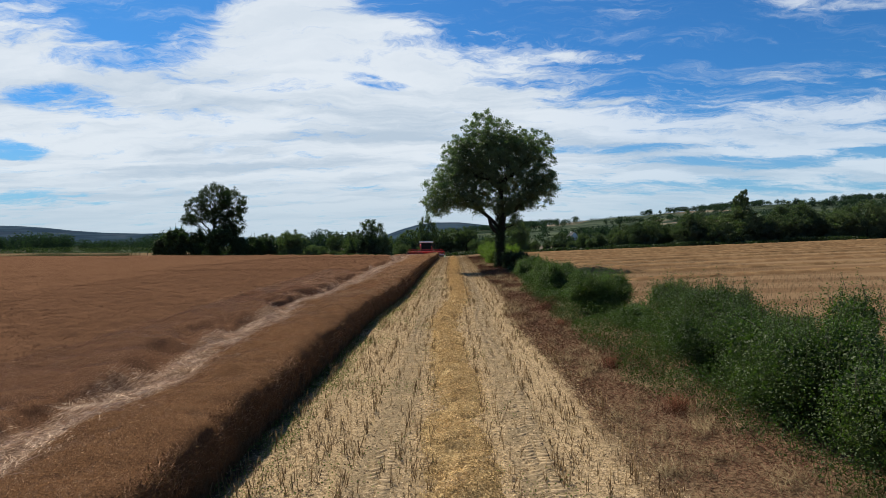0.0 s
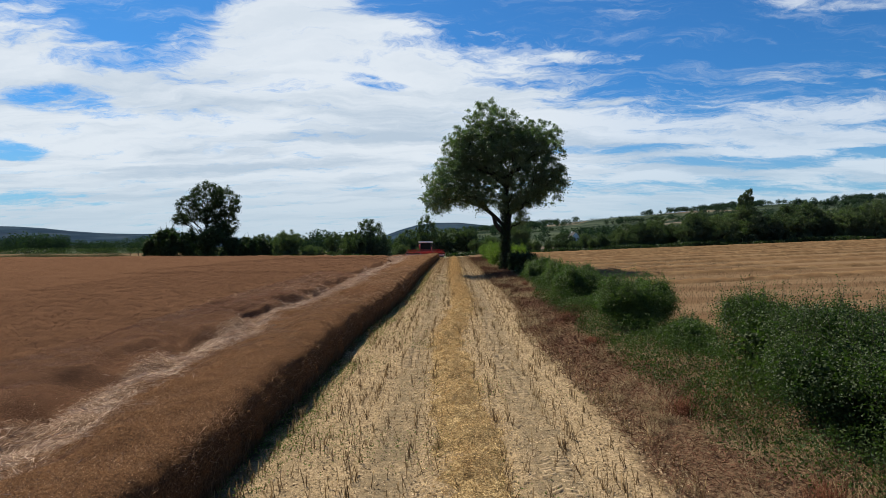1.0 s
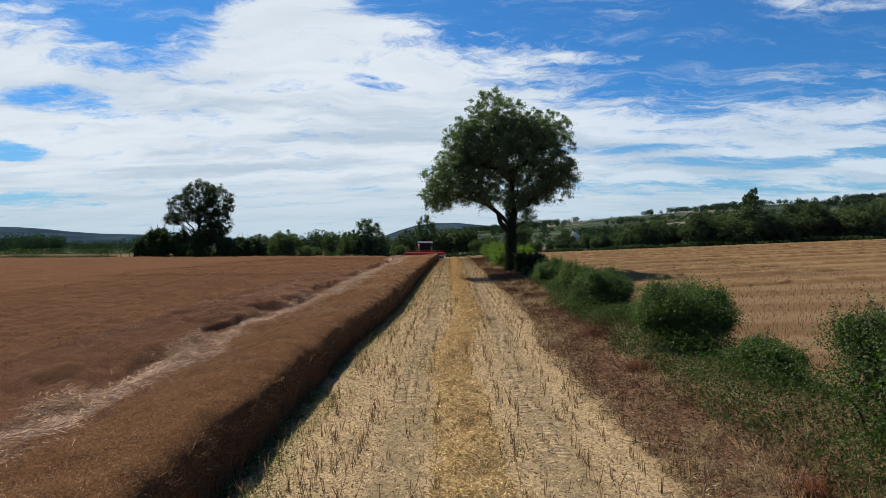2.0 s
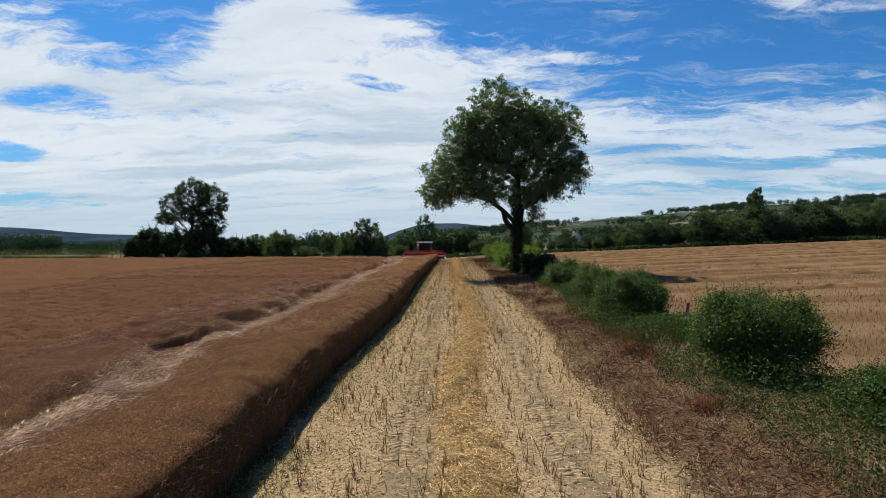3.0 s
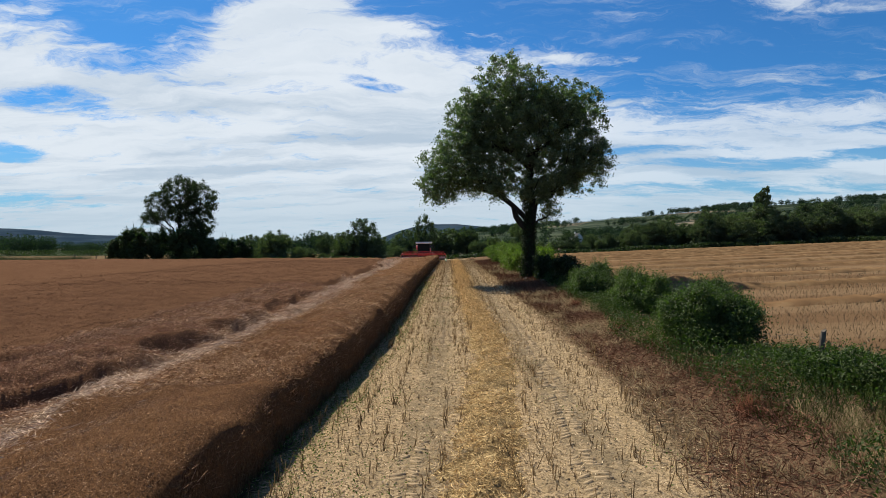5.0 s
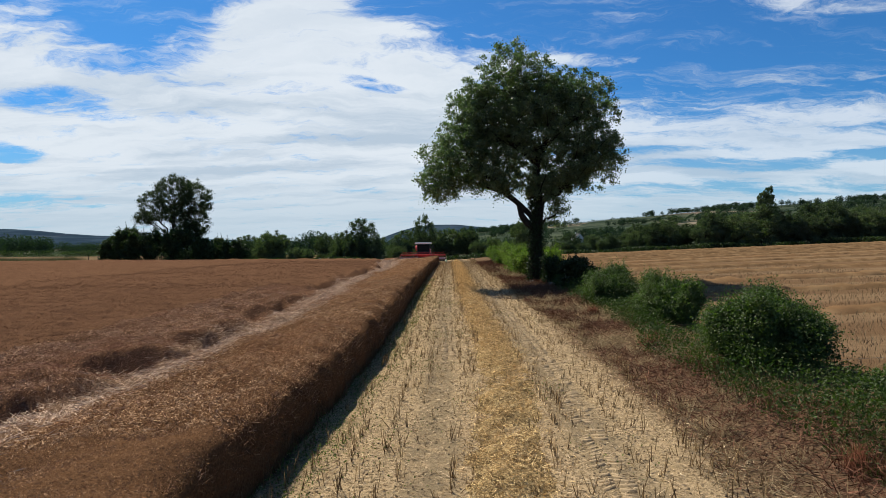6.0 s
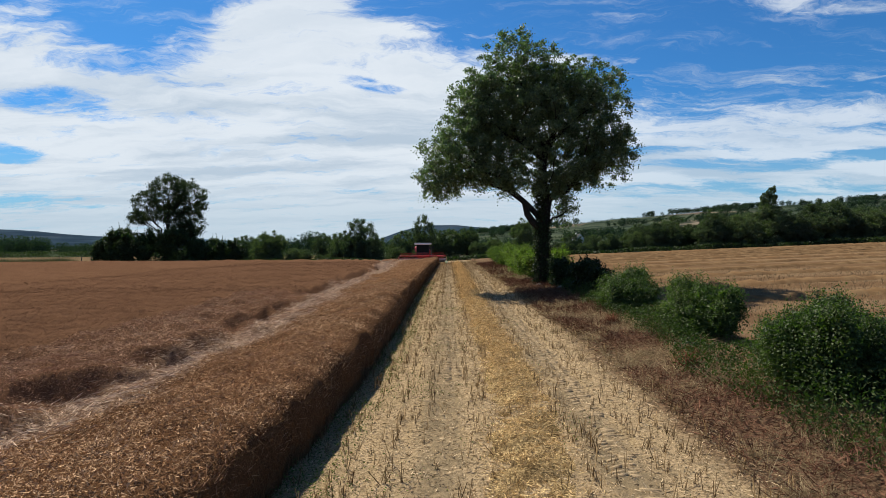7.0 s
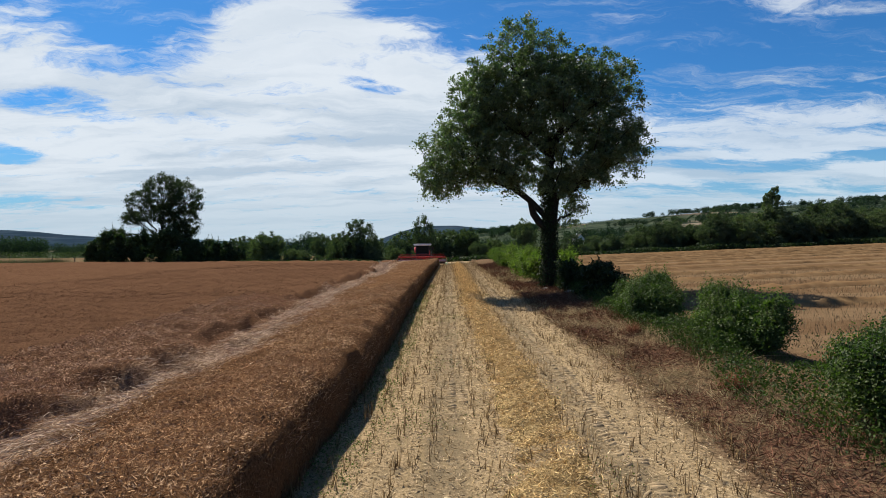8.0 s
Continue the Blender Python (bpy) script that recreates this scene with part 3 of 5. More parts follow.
def build_crop():
    cx = graded(-150, -21.0, -3.4, -3.4, 0.17, 1.05)
    cy = graded(-30, 4.0, 50.0, 164, 0.2, 1.03)
    gx, gy = np.meshgrid(cx, cy)
    edge_wob = edge_wobble(gy)
    # slide the block so that its right side follows the cut edge
    gx = gx + 3.4 + edge_x(gy) + edge_wob * smooth((gx + 6) / 2.6)
    z = land(gx, gy) + crop_top(gx, gy) - 0.10
    inside = (gy < crop_end(gx)) & (gx > -147)
    z = np.where(inside, z, land(gx, gy) - 0.15)
    z[0], z[-1] = land(gx[0], gy[0]) - 0.05, land(gx[-1], gy[-1]) - 0.05
    # the edge overhangs an open, shaded foot of bare stems
    ge, ye, ze = gx[:, -1:], gy[:, -1:], z[:, -1:]
    floor = land(ge, ye)
    steps = [(out + 0.05 * ripple(ge, ye, 25 + k, 0.3), up) for k, (out, up) in enumerate(((0.03, 0.80), (0.05, 0.55), (0.05, 0.28), (0.0, 0.0)))]
    gx = np.hstack([gx, *(ge + out for out, up in steps)])
    gy = np.hstack([gy] + [ye] * 4)
    z = np.hstack([z, *(floor - 0.05 + up * (ze - floor) for out, up in steps)])
    n, m = gx.shape[1], len(cy)
    v = np.stack([gx.ravel(), gy.ravel(), z.ravel()], 1)
    i = (np.arange(m - 1)[:, None] * n + np.arange(n - 1)[None]).ravel()
    f = np.stack([i, i + 1, i + n + 1, i + n], 1)
    crop = tagged(new("rapeseed_crop"), "standing ripe brown rapeseed crop with a cut edge", "crop", kind="stuff")
    crop.location = (0, 0, 0)
    soup("crop_mass", v, f, MAT_CROP_BODY, crop, True)

    def field_points(n, x0, x1, y0, y1, power=1.0):
        y = y0 + (y1 - y0) * rng.random(n) ** power
        x = x0 + (x1 - x0) * rng.random(n) + EDGE_SLANT * y * (x1 > -20)
        keep = (y < crop_end(x)) & (x < edge_x(y) + 0.05) & (x > -146)
        off = x - tram_x(y)
        keep &= (rng.random(n) > 0.93 * np.exp(-((off - 0.6) / 0.85) ** 2))
        return x[keep], y[keep]

    block, strip, far = [], [], []
    for n, x0, x1, y0, y1, size, shape in ((560000, -13.5, EDGE, 4.5, 40.0, 0.50, slivers), (150000, -14.0, EDGE, 30.0, 58.0, 1.25, chips), (90000, -30.0, -12.5, 8.0, 62.0, 1.3, chips),
                                           (80000, -34.0, EDGE, 58.0, 118.0, 1.7, chips), (40000, -66.0, -30.0, 30.0, 138.0, 1.8, chips), (30000, -145.0, -66.0, 60.0, 160.0, 2.4, chips), (12000, -34.0, EDGE, -20.0, 4.5, 2.0, chips)):
        x, y = field_points(n, x0, x1, y0, y1)
        for where, which in ((x > tram_x(y), strip), (x <= tram_x(y), block if shape is slivers or size == 1.25 else far)):
            fx, fy = x[where], y[where]
            k = len(fx)
            p = np.stack([fx, fy, land(fx, fy) + crop_top(fx, fy) - 0.12 + 0.12 * rng.random(k)], 1)
            which.append(shape(p, scatter_dirs(k, 0.45), size * rng.uniform(0.04, 0.085, k), size * rng.uniform(0.009, 0.017, k)))
    soup("pod_sprays", *join(*block), MAT_CROP, crop)
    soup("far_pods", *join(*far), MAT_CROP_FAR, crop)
    soup("golden_pods", *join(*strip), MAT_CROP_GOLD, crop)
    # bare upright stems down the cut face
    n = 34000
    y = -10 + 130 * rng.random(n) ** 1.5
    x = edge_x(y) + edge_wobble(y) + 0.07 + rng.normal(0, 0.05, n)
    p = np.stack([x, y, land(x, y)], 1)
    d = scatter_dirs(n, 5.0)
    d[:, 0] -= 0.10
    soup("edge_stems", *spikes(p, unit(d), rng.uniform(0.25, 0.85, n), rng.uniform(0.006, 0.012, n)), MAT_EDGE_SHADE, crop)
    # pods hanging all over the face
    n = 115000
    y = 2 + 118 * rng.random(n) ** 1.9
    h = rng.random(n) ** 0.65
    x = edge_x(y) + edge_wobble(y) + face_out(h) + rng.normal(0.03, 0.06, n)
    p = np.stack([x, y, land(x, y) + CROP_H * (0.06 + 0.96 * h)], 1)
    soup("edge_pods", *pods(p, scatter_dirs(n, 0.2), rng.uniform(0.04, 0.10, n), rng.uniform(0.007, 0.013, n)), MAT_EDGE_SHADE, crop)
    # loose sprays that lean out of the edge
    n = 20000
    y = 1 + 119 * rng.random(n) ** 1.6
    h = rng.uniform(0.45, 1.0, n)
    x = edge_x(y) + edge_wobble(y) + face_out(h) + rng.normal(0.0, 0.05, n)
    p = np.stack([x, y, land(x, y) + CROP_H * h], 1)
    d = scatter_dirs(n, 0.5)
    d[:, 0] += 0.5
    soup("edge_sprays", *spikes(p, unit(d), rng.uniform(0.06, 0.22, n), rng.uniform(0.005, 0.010, n)), MAT_CROP, crop)
    # pale flattened stems in the wheel track
    n = 100000
    y = 2 + 125 * rng.random(n) ** 1.4
    x = tram_x(y) + 0.15 + np.abs(rng.normal(0.0, 0.85, n)) + rng.normal(0, 0.25, n)
    m = 9000
    ly, lx = 5 + 24 * rng.random(m), -22 + 16 * rng.random(m)
    down = lodging(lx, ly) > 0.35
    x, y = np.append(x, lx[down]), np.append(y, ly[down])
    n = len(x)
    p = np.stack([x, y, land(x, y) + crop_top(x, y) - 0.05 + (0.10 + 0.10 * ripple(x, y, 23, 0.5)) * rng.random(n)], 1)
    lie = 2.4 * ripple(x, y, 21, 0.7) + 1.2
    d = 0.8 * scatter_dirs(n, 0.2) + np.column_stack([np.cos(lie), np.sin(lie), 0.25 * ripple(x, y, 22, 0.4)])
    d[:, 2] *= 0.4
    lodged = tagged(soup("flattened_stems", *pods(p, unit(d), rng.uniform(0.07, 0.34, n), rng.uniform(0.004, 0.009, n) * (1 + np.abs(y) / 60)), MAT_LODGED), "pale flattened rape stems along a wheel track", "crop", kind="stuff")


build_crop()


# ------------------------------------------------------------------ the cut strip
def strip_ground(x, y):
    return ground_height(x, y)


def along(n, reach, power, behind=0.08):
    """Places along the strip, thinning with distance, some of them behind the start."""
    y = 4.0 + reach * rng.random(n) ** power
    back = rng.random(n) < behind
    y[back] = rng.uniform(-16, 4, back.sum())
    return y


def build_stubble():
    rows = np.arange(-4.62, 3.95, 0.30)
    bases = []
    for r in rows:
        n = 620
        y = along(n, 132, 1.45)
        clump = smooth(ripple(y, y * 0 + r * 9, 31, 0.6) * 1.2 + 0.6)
        keep = rng.random(n) < 0.25 + 0.75 * clump
        for c in TRACKS:
            keep &= (np.abs(r - track_row(c, y)) > 0.30) | (rng.random(n) < 0.25)
        keep &= (np.abs(r - veer(y)) > 0.50) | (rng.random(n) < 0.2)
        keep &= row_x(r, y) > edge_x(y) + 0.15
        y = y[keep]
        bases.append(np.stack([row_x(r, y) + rng.normal(0, 0.05, len(y)), y], 1))
    b = np.vstack(bases)
    # each plant leaves one to three stalks
    b = np.repeat(b, rng.integers(1, 4, len(b)), axis=0)
    b = b + rng.normal(0, 0.025, b.shape)
    n = len(b)
    p = np.column_stack([b, strip_ground(b[:, 0], b[:, 1]) - 0.01])
    d = scatter_dirs(n, 5.0)
    tagged(soup("stubble", *stalks(p, d, rng.uniform(0.10, 0.36, n), rng.uniform(0.009, 0.018, n)), MAT_STUBBLE), "rows of short cut rape stubble stalks", "stubble", kind="stuff")
    # pale chopped litter between the rows
    n = 130000
    y = along(n, 125, 2.1)
    r = -4.5 + 8.4 * rng.random(n)
    x = row_x(r, y)
    p = np.column_stack([x, y, strip_ground(x, y) + rng.uniform(0.006, 0.022, n)])
    d = scatter_dirs(n)
    d[:, 2] = np.abs(d[:, 2]) * 0.22
    s = 1 + np.abs(y) / 40
    tagged(soup("chaff_litter", *slivers(p, unit(d), s * rng.uniform(0.02, 0.085, n), s * rng.uniform(0.005, 0.011, n)), MAT_CHAFF), "chopped pale straw litter on dry soil", "litter", kind="stuff")
    # crumbs of dark dry soil
    n = 48000
    y = along(n, 55, 1.7)
    x = row_x(EDGE + 0.3 + 7.7 * rng.random(n), y)
    p = np.column_stack([x, y, strip_ground(x, y) - 0.006])
    s = rng.uniform(0.012, 0.045, n)
    tagged(soup("soil_crumbs", *spikes(p, scatter_dirs(n, 2.0), s * 0.9, s * 1.7), MAT_CRUMB), "crumbs of dry brown soil", "soil", kind="stuff")


def build_windrow():
    wy = np.arange(-14, 118, 0.16)
    wx = np.arange(-0.85, 0.86, 0.11)
    ox, gy = np.meshgrid(wx, wy)
    gx = row_x(veer(gy), gy) + 0.05 * np.sin(gy * 0.9) + 0.05 * np.sin(gy * 1.9 + 1) + ox
    hump = np.exp(-(ox / 0.48) ** 2) * (0.10 + 0.09 * ripple(gx, gy, 41, 0.2) + 0.06 * ripple(gx, gy, 42, 0.8))
    v = np.stack([gx.ravel(), gy.ravel(), (strip_ground(gx, gy) - 0.02 + np.maximum(hump, 0) * 1.2).ravel()], 1)
    k = len(wx)
    i = (np.arange(len(wy) - 1)[:, None] * k + np.arange(k - 1)[None]).ravel()
    tagged(soup("straw_bed", v, np.stack([i, i + 1, i + k + 1, i + k], 1), MAT_STRAWBED), "matted bed of golden straw under a windrow", "straw", kind="stuff")
    n = 170000
    y = along(n, 118, 1.8)
    wob = 0.05 * np.sin(y * 0.9) + 0.05 * np.sin(y * 1.9 + 1)
    off = rng.normal(0, 0.36, n)
    x = row_x(veer(y), y) + wob + off
    lump = 0.75 + 0.75 * ripple(x, y, 41, 0.22) + 0.35 * ripple(x, y, 42, 0.8)
    keep = rng.random(n) < np.clip(0.35 + 0.65 * lump, 0.15, 1)
    x, y, off, lump = x[keep], y[keep], off[keep], lump[keep]
    n = len(x)
    heap = 0.40 * np.exp(-(off / 0.45) ** 2) * np.maximum(lump, 0)
    p = np.column_stack([x, y, strip_ground(x, y) + heap * rng.random(n) + 0.01])
    d = scatter_dirs(n)
    d[:, 2] = np.abs(d[:, 2]) * 0.45
    s = 1 + np.abs(y) / 45
    tagged(soup("straw_windrow", *pods(p, unit(d), s * rng.uniform(0.025, 0.11, n), s * rng.uniform(0.004, 0.008, n)), MAT_STRAW), "low golden windrow of threshed straw on the stubble", "straw", kind="stuff")


def build_tyre_tracks():
    """Two wheel tracks: slanted bars of soil pressed up by the lugs."""
    for centre in TRACKS:
        ys_ = np.arange(4.0, 75.0, 0.15)
        v, f = [], []
        for side in (-1, 1):
            for k, yy in enumerate(ys_):
                if rng.random() < 0.32 or float(ripple(np.array([centre * 7.0]), np.array([yy]), 43, 1.6)[0]) < -0.30:
                    continue
                y0 = yy + (0.10 if side > 0 else 0.0) + rng.normal(0, 0.03)
                mid = float(row_x(track_row(centre, y0), y0))
                a = np.array([mid + side * 0.02, y0])
                b = np.array([mid + side * rng.uniform(0.16, 0.30), y0 - rng.uniform(0.05, 0.15)])
                w = np.array([0.02, 0.028])
                z0, z1 = strip_ground(*a), strip_ground(*b)
                top = rng.uniform(0.008, 0.032)
                i = len(v)
                v += [(a[0], a[1] - 0.05, z0 - 0.02), (a[0], a[1] + 0.05, z0 - 0.02), (b[0], b[1] + 0.05, z1 - 0.02), (b[0], b[1] - 0.05, z1 - 0.02),
                      (a[0], a[1] - 0.025, z0 + top), (a[0], a[1] + 0.025, z0 + top), (b[0], b[1] + 0.025, z1 + top * 0.8), (b[0], b[1] - 0.025, z1 + top * 0.8)]
                f += [(i + 4, i + 5, i + 6, i + 7), (i, i + 4, i + 7, i + 3), (i + 1, i + 2, i + 6, i + 5), (i, i + 1, i + 5, i + 4), (i + 3, i + 7, i + 6, i + 2)]
        tagged(soup("tyre_track", np.array(v), np.array(f), MAT_TRACK), "tread marks of a wide tyre pressed into soil", "tyre track", kind="stuff")


def track_material():
    m, nt, bsdf = material("pressed_soil", 0.95, 0.1)
    pos = nt.nodes.new("ShaderNodeNewGeometry").outputs["Position"]
    nt.links.new(blend(nt, fbm(nt, pos, 9.0, 6.0, 0.7), (0.14, 0.10, 0.058), (0.46, 0.34, 0.20)), bsdf.inputs["Base Color"])
    bump(nt, bsdf, fbm(nt, pos, 40.0, 4.0), 0.6, 0.02)
    return m


def bed_material():
    """Matted straw: golden strands, the shade in the gaps between them painted dark."""
    m, nt, bsdf = material("matted_straw", 0.95, 0.0)
    pos = nt.nodes.new("ShaderNodeNewGeometry").outputs["Position"]
    mesh = fbm(nt, stretch(nt, pos, 14.0, 30.0, 20.0, 0.6), 1.0, 6.0, 0.75)
    cross = fbm(nt, stretch(nt, pos, 30.0, 12.0, 20.0, 0.3), 1.0, 6.0, 0.75)
    both = calc(nt, "MAXIMUM", mesh, cross)
    colour = blend(nt, rise(nt, both, 0.46, 0.66), (0.18, 0.118, 0.052), (0.76, 0.55, 0.27))
    colour = blend(nt, rise(nt, fbm(nt, pos, 2.2, 4.0, 0.6), 0.4, 0.65), colour, blend(nt, rise(nt, both, 0.5, 0.7), (0.12, 0.078, 0.035), (0.60, 0.42, 0.20)))
    nt.links.new(colour, bsdf.inputs["Base Color"])
    bump(nt, bsdf, both, 1.0, 0.08)
    return m


MAT_TRACK = track_material()
MAT_CRUMB = strand_material("soil_crumb", (0.16, 0.115, 0.07), (0.50, 0.37, 0.23), tone=0.8)
MAT_STRAWBED = bed_material()
def build_seedlings():
    """Green volunteer seedlings, thick in the crop's shade and in drifts over the strip."""
    n = 80000
    y = along(n, 60, 1.4)
    r = -4.5 + 8.0 * rng.random(n) ** 1.5
    x = row_x(r, y)
    keep = rng.random(n) < smooth(0.9 * ripple(x, y, 61, 1.3) + 0.45 - 0.09 * (r - EDGE)) * 0.8
    x, y = x[keep], y[keep]
    n = len(x)
    c = np.column_stack([x, y, strip_ground(x, y) + rng.uniform(0.01, 0.06, n)])
    # a thick lane of them along the crop's foot
    m = 30000
    fy = along(m, 70, 1.5)
    fx = edge_x(fy) + 0.05 + 1.0 * rng.random(m) ** 1.3
    thick = rng.random(m) < smooth(0.75 + 0.6 * ripple(fx, fy, 62, 0.8))
    fx, fy = fx[thick], fy[thick]
    c = np.vstack([c, np.column_stack([fx, fy, strip_ground(fx, fy) + rng.uniform(0.01, 0.12, len(fx))])])
    n = len(c)
    s = rng.uniform(0.022, 0.05, n)
    tagged(soup("seedlings", *leaves(c, s, s * 0.7, 1.5), MAT_SEEDLING), "scattered green seedlings among the stubble", "seedlings", kind="stuff")


MAT_SEEDLING = leaf_material("seedling_leaves", (0.05, 0.08, 0.022), (0.13, 0.17, 0.055), (0.13, 0.14, 0.05), 0.2, 0.0)
build_stubble()
build_seedlings()
build_windrow()
build_tyre_tracks()


# ------------------------------------------------------------------ weedy margin
def build_margin():
    def mat_of(n, r0, r1, y0, y1):
        y = y0 + (y1 - y0) * rng.random(n) ** 1.5
        x = row_x(r0 + (r1 - r0) * rng.random(n), y) + 0.2 * ripple(y, y * 0.2, 51, 2.2) + 0.7 * (veer(y) - 0.1)
        return x, y
    # dead reddish weeds lying in drifts
    n = 130000
    x, y = mat_of(n, 3.2, 6.1, -12.0, 112.0)
    drift = ripple(x, y, 52, 1.1)
    keep = rng.random(n) < smooth(0.6 + 0.7 * drift)
    x, y, drift = x[keep], y[keep], drift[keep]
    n = len(x)
    p = np.column_stack([x, y, ground_height(x, y) + np.maximum(0, 0.10 + 0.26 * drift) * rng.random(n)])
    d = scatter_dirs(n, 0.35)
    d[:, 2] = np.abs(d[:, 2]) * 0.6
    s = 1 + np.abs(y) / 50
    tagged(soup("dead_weeds", *pods(p, unit(d), s * rng.uniform(0.05, 0.21, n), s * rng.uniform(0.005, 0.011, n)), MAT_WEED), "matted reddish-brown dead weeds on the field margin", "weeds", kind="stuff")
    # bleached tufts
    pieces = []
    for k in range(330):
        yy = 5 + 90 * rng.random() ** 1.4
        c = np.array([row_x(rng.uniform(3.6, 6.6), yy), yy])
        m = 60
        q = c + rng.normal(0, 0.12, (m, 2))
        p = np.column_stack([q, ground_height(q[:, 0], q[:, 1])])
        d = scatter_dirs(m, 1.0)
        d[:, 2] = np.abs(d[:, 2])
        pieces.append(spikes(p, d, rng.uniform(0.15, 0.45, m), rng.uniform(0.006, 0.011, m)))
    tagged(soup("bleached_grass", *join(*pieces), MAT_DRYGRASS), "tufts of bleached dry grass", "grass", kind="stuff")
    n = 34000
    x, y = mat_of(n, 3.2, 6.2, -8.0, 90.0)
    keep = rng.random(n) < smooth(0.45 - 0.8 * ripple(x, y, 52, 1.1))
    x, y = x[keep], y[keep]
    n = len(x)
    p = np.column_stack([x, y, ground_height(x, y) + 0.05 * rng.random(n)])
    d = scatter_dirs(n)
    d[:, 2] = np.abs(d[:, 2]) * 0.3
    s = 1 + np.abs(y) / 50
    tagged(soup("fallen_straw", *spikes(p, unit(d), s * rng.uniform(0.08, 0.4, n), s * rng.uniform(0.005, 0.010, n)), MAT_DRYGRASS), "scattered fallen dry stems on the margin", "straw", kind="stuff")
    # green grass and nettles at the hedge foot
    n = 120000
    y = -10 + 122 * rng.random(n) ** 1.6
    start = np.interp(y, (-10, 9, 14, 24, 32, 39, 44, 60), (5.9, 5.6, 4.9, 4.8, 5.0, 4.9, 5.6, 5.8)) + 0.35 * ripple(y, y * 0.4, 57, 0.8)
    x = row_x(4.6 + 3.9 * rng.random(n), y)
    lush = np.maximum(smooth(0.5 + 0.8 * ripple(x, y, 53, 1.4)), np.exp(-((y - 30) / 3) ** 2))
    keep = rng.random(n) < (0.3 + 0.7 * lush) * smooth((x - SLANT * y - start) / 0.6)
    x, y, lush = x[keep], y[keep], lush[keep]
    n = len(x)
    p = np.column_stack([x, y, ground_height(x, y)])
    d = scatter_dirs(n, 1.7)
    s = 1 + np.abs(y) / 70
    tagged(soup("hedge_grass", *slivers(p, d, (0.14 + 0.36 * lush) * rng.uniform(0.6, 1.2, n), s * rng.uniform(0.006, 0.012, n)), MAT_GRASS), "long green grass along the hedge foot", "grass", kind="stuff")
    n = 230000
    y = -10 + 122 * rng.random(n) ** 1.5
    foot = np.interp(y, (-10, 9, 14, 24, 32, 39, 44, 60), (5.9, 5.7, 4.9, 4.8, 5.0, 4.8, 5.6, 5.8)) + 0.3 * ripple(y, y * 0.4, 56, 0.7)
    x = row_x(4.6 + 3.9 * rng.random(n), y)
    inner = smooth((x - SLANT * y - foot) / 0.5)
    tall = inner * smooth(0.5 + 0.9 * ripple(x, y, 54, 1.2))
    bed = 0.9 * np.exp(-((y - 21) / 3.5) ** 2) + 0.7 * np.exp(-((y - 33) / 2.5) ** 2) + 0.6 * smooth((17 - y) / 3)
    tall = np.maximum(tall, bed * inner * (0.75 + 0.45 * ripple(x, y, 55, 0.6)))
    keep = rng.random(n) < np.minimum(1.0, 1.7 * tall) * (tall > 0.12)
    x, y, tall = x[keep], y[keep], tall[keep]
    n = len(x)
    c = np.column_stack([x, y, ground_height(x, y) + 0.05 + 0.80 * tall ** 0.7 * rng.random(n) ** 0.8])
    s = 1 + np.abs(y) / 60
    tagged(soup("nettles", *leaves(c, s * rng.uniform(0.04, 0.075, n), s * rng.uniform(0.016, 0.030, n), 0.1), MAT_NETTLE), "bed of tall green nettles under the hedge", "nettles", kind="stuff")


build_margin()


# ------------------------------------------------------------------ bushes and trees
def lobed_leaves(lobes, n_clumps, per_clump, clump_r, leaf, thin=0.55):
    """Leaves in clumps near the surface of a set of ellipsoids (x, y, z, rx, ry, rz). Returns leaf centres, outward normals and clump centres."""
    lobes = np.asarray(lobes, float)
    vol = lobes[:, 3] * lobes[:, 4] * lobes[:, 5]
    pick = rng.choice(len(lobes), n_clumps, p=vol ** 0.67 / (vol ** 0.67).sum())
    d = scatter_dirs(n_clumps)
    rad = rng.uniform(thin, 1.0, n_clumps) ** 0.6
    cc = lobes[pick, :3] + d * lobes[pick, 3:] * rad[:, None]
    cr = clump_r * rng.uniform(0.6, 1.35, n_clumps)
    idx = np.repeat(np.arange(n_clumps), per_clump)
    dd = scatter_dirs(len(idx))
    rr = np.minimum(np.abs(rng.normal(0.0, 0.5, len(idx))) + 0.2, 1.25)
    flat = np.array([1.0, 1.0, 0.8])
    pts = cc[idx] + dd * flat * (cr[idx] * rr)[:, None]
    pts[:, 2] -= 0.25 * cr[idx] * rr ** 2
    return pts, dd, cc, cr


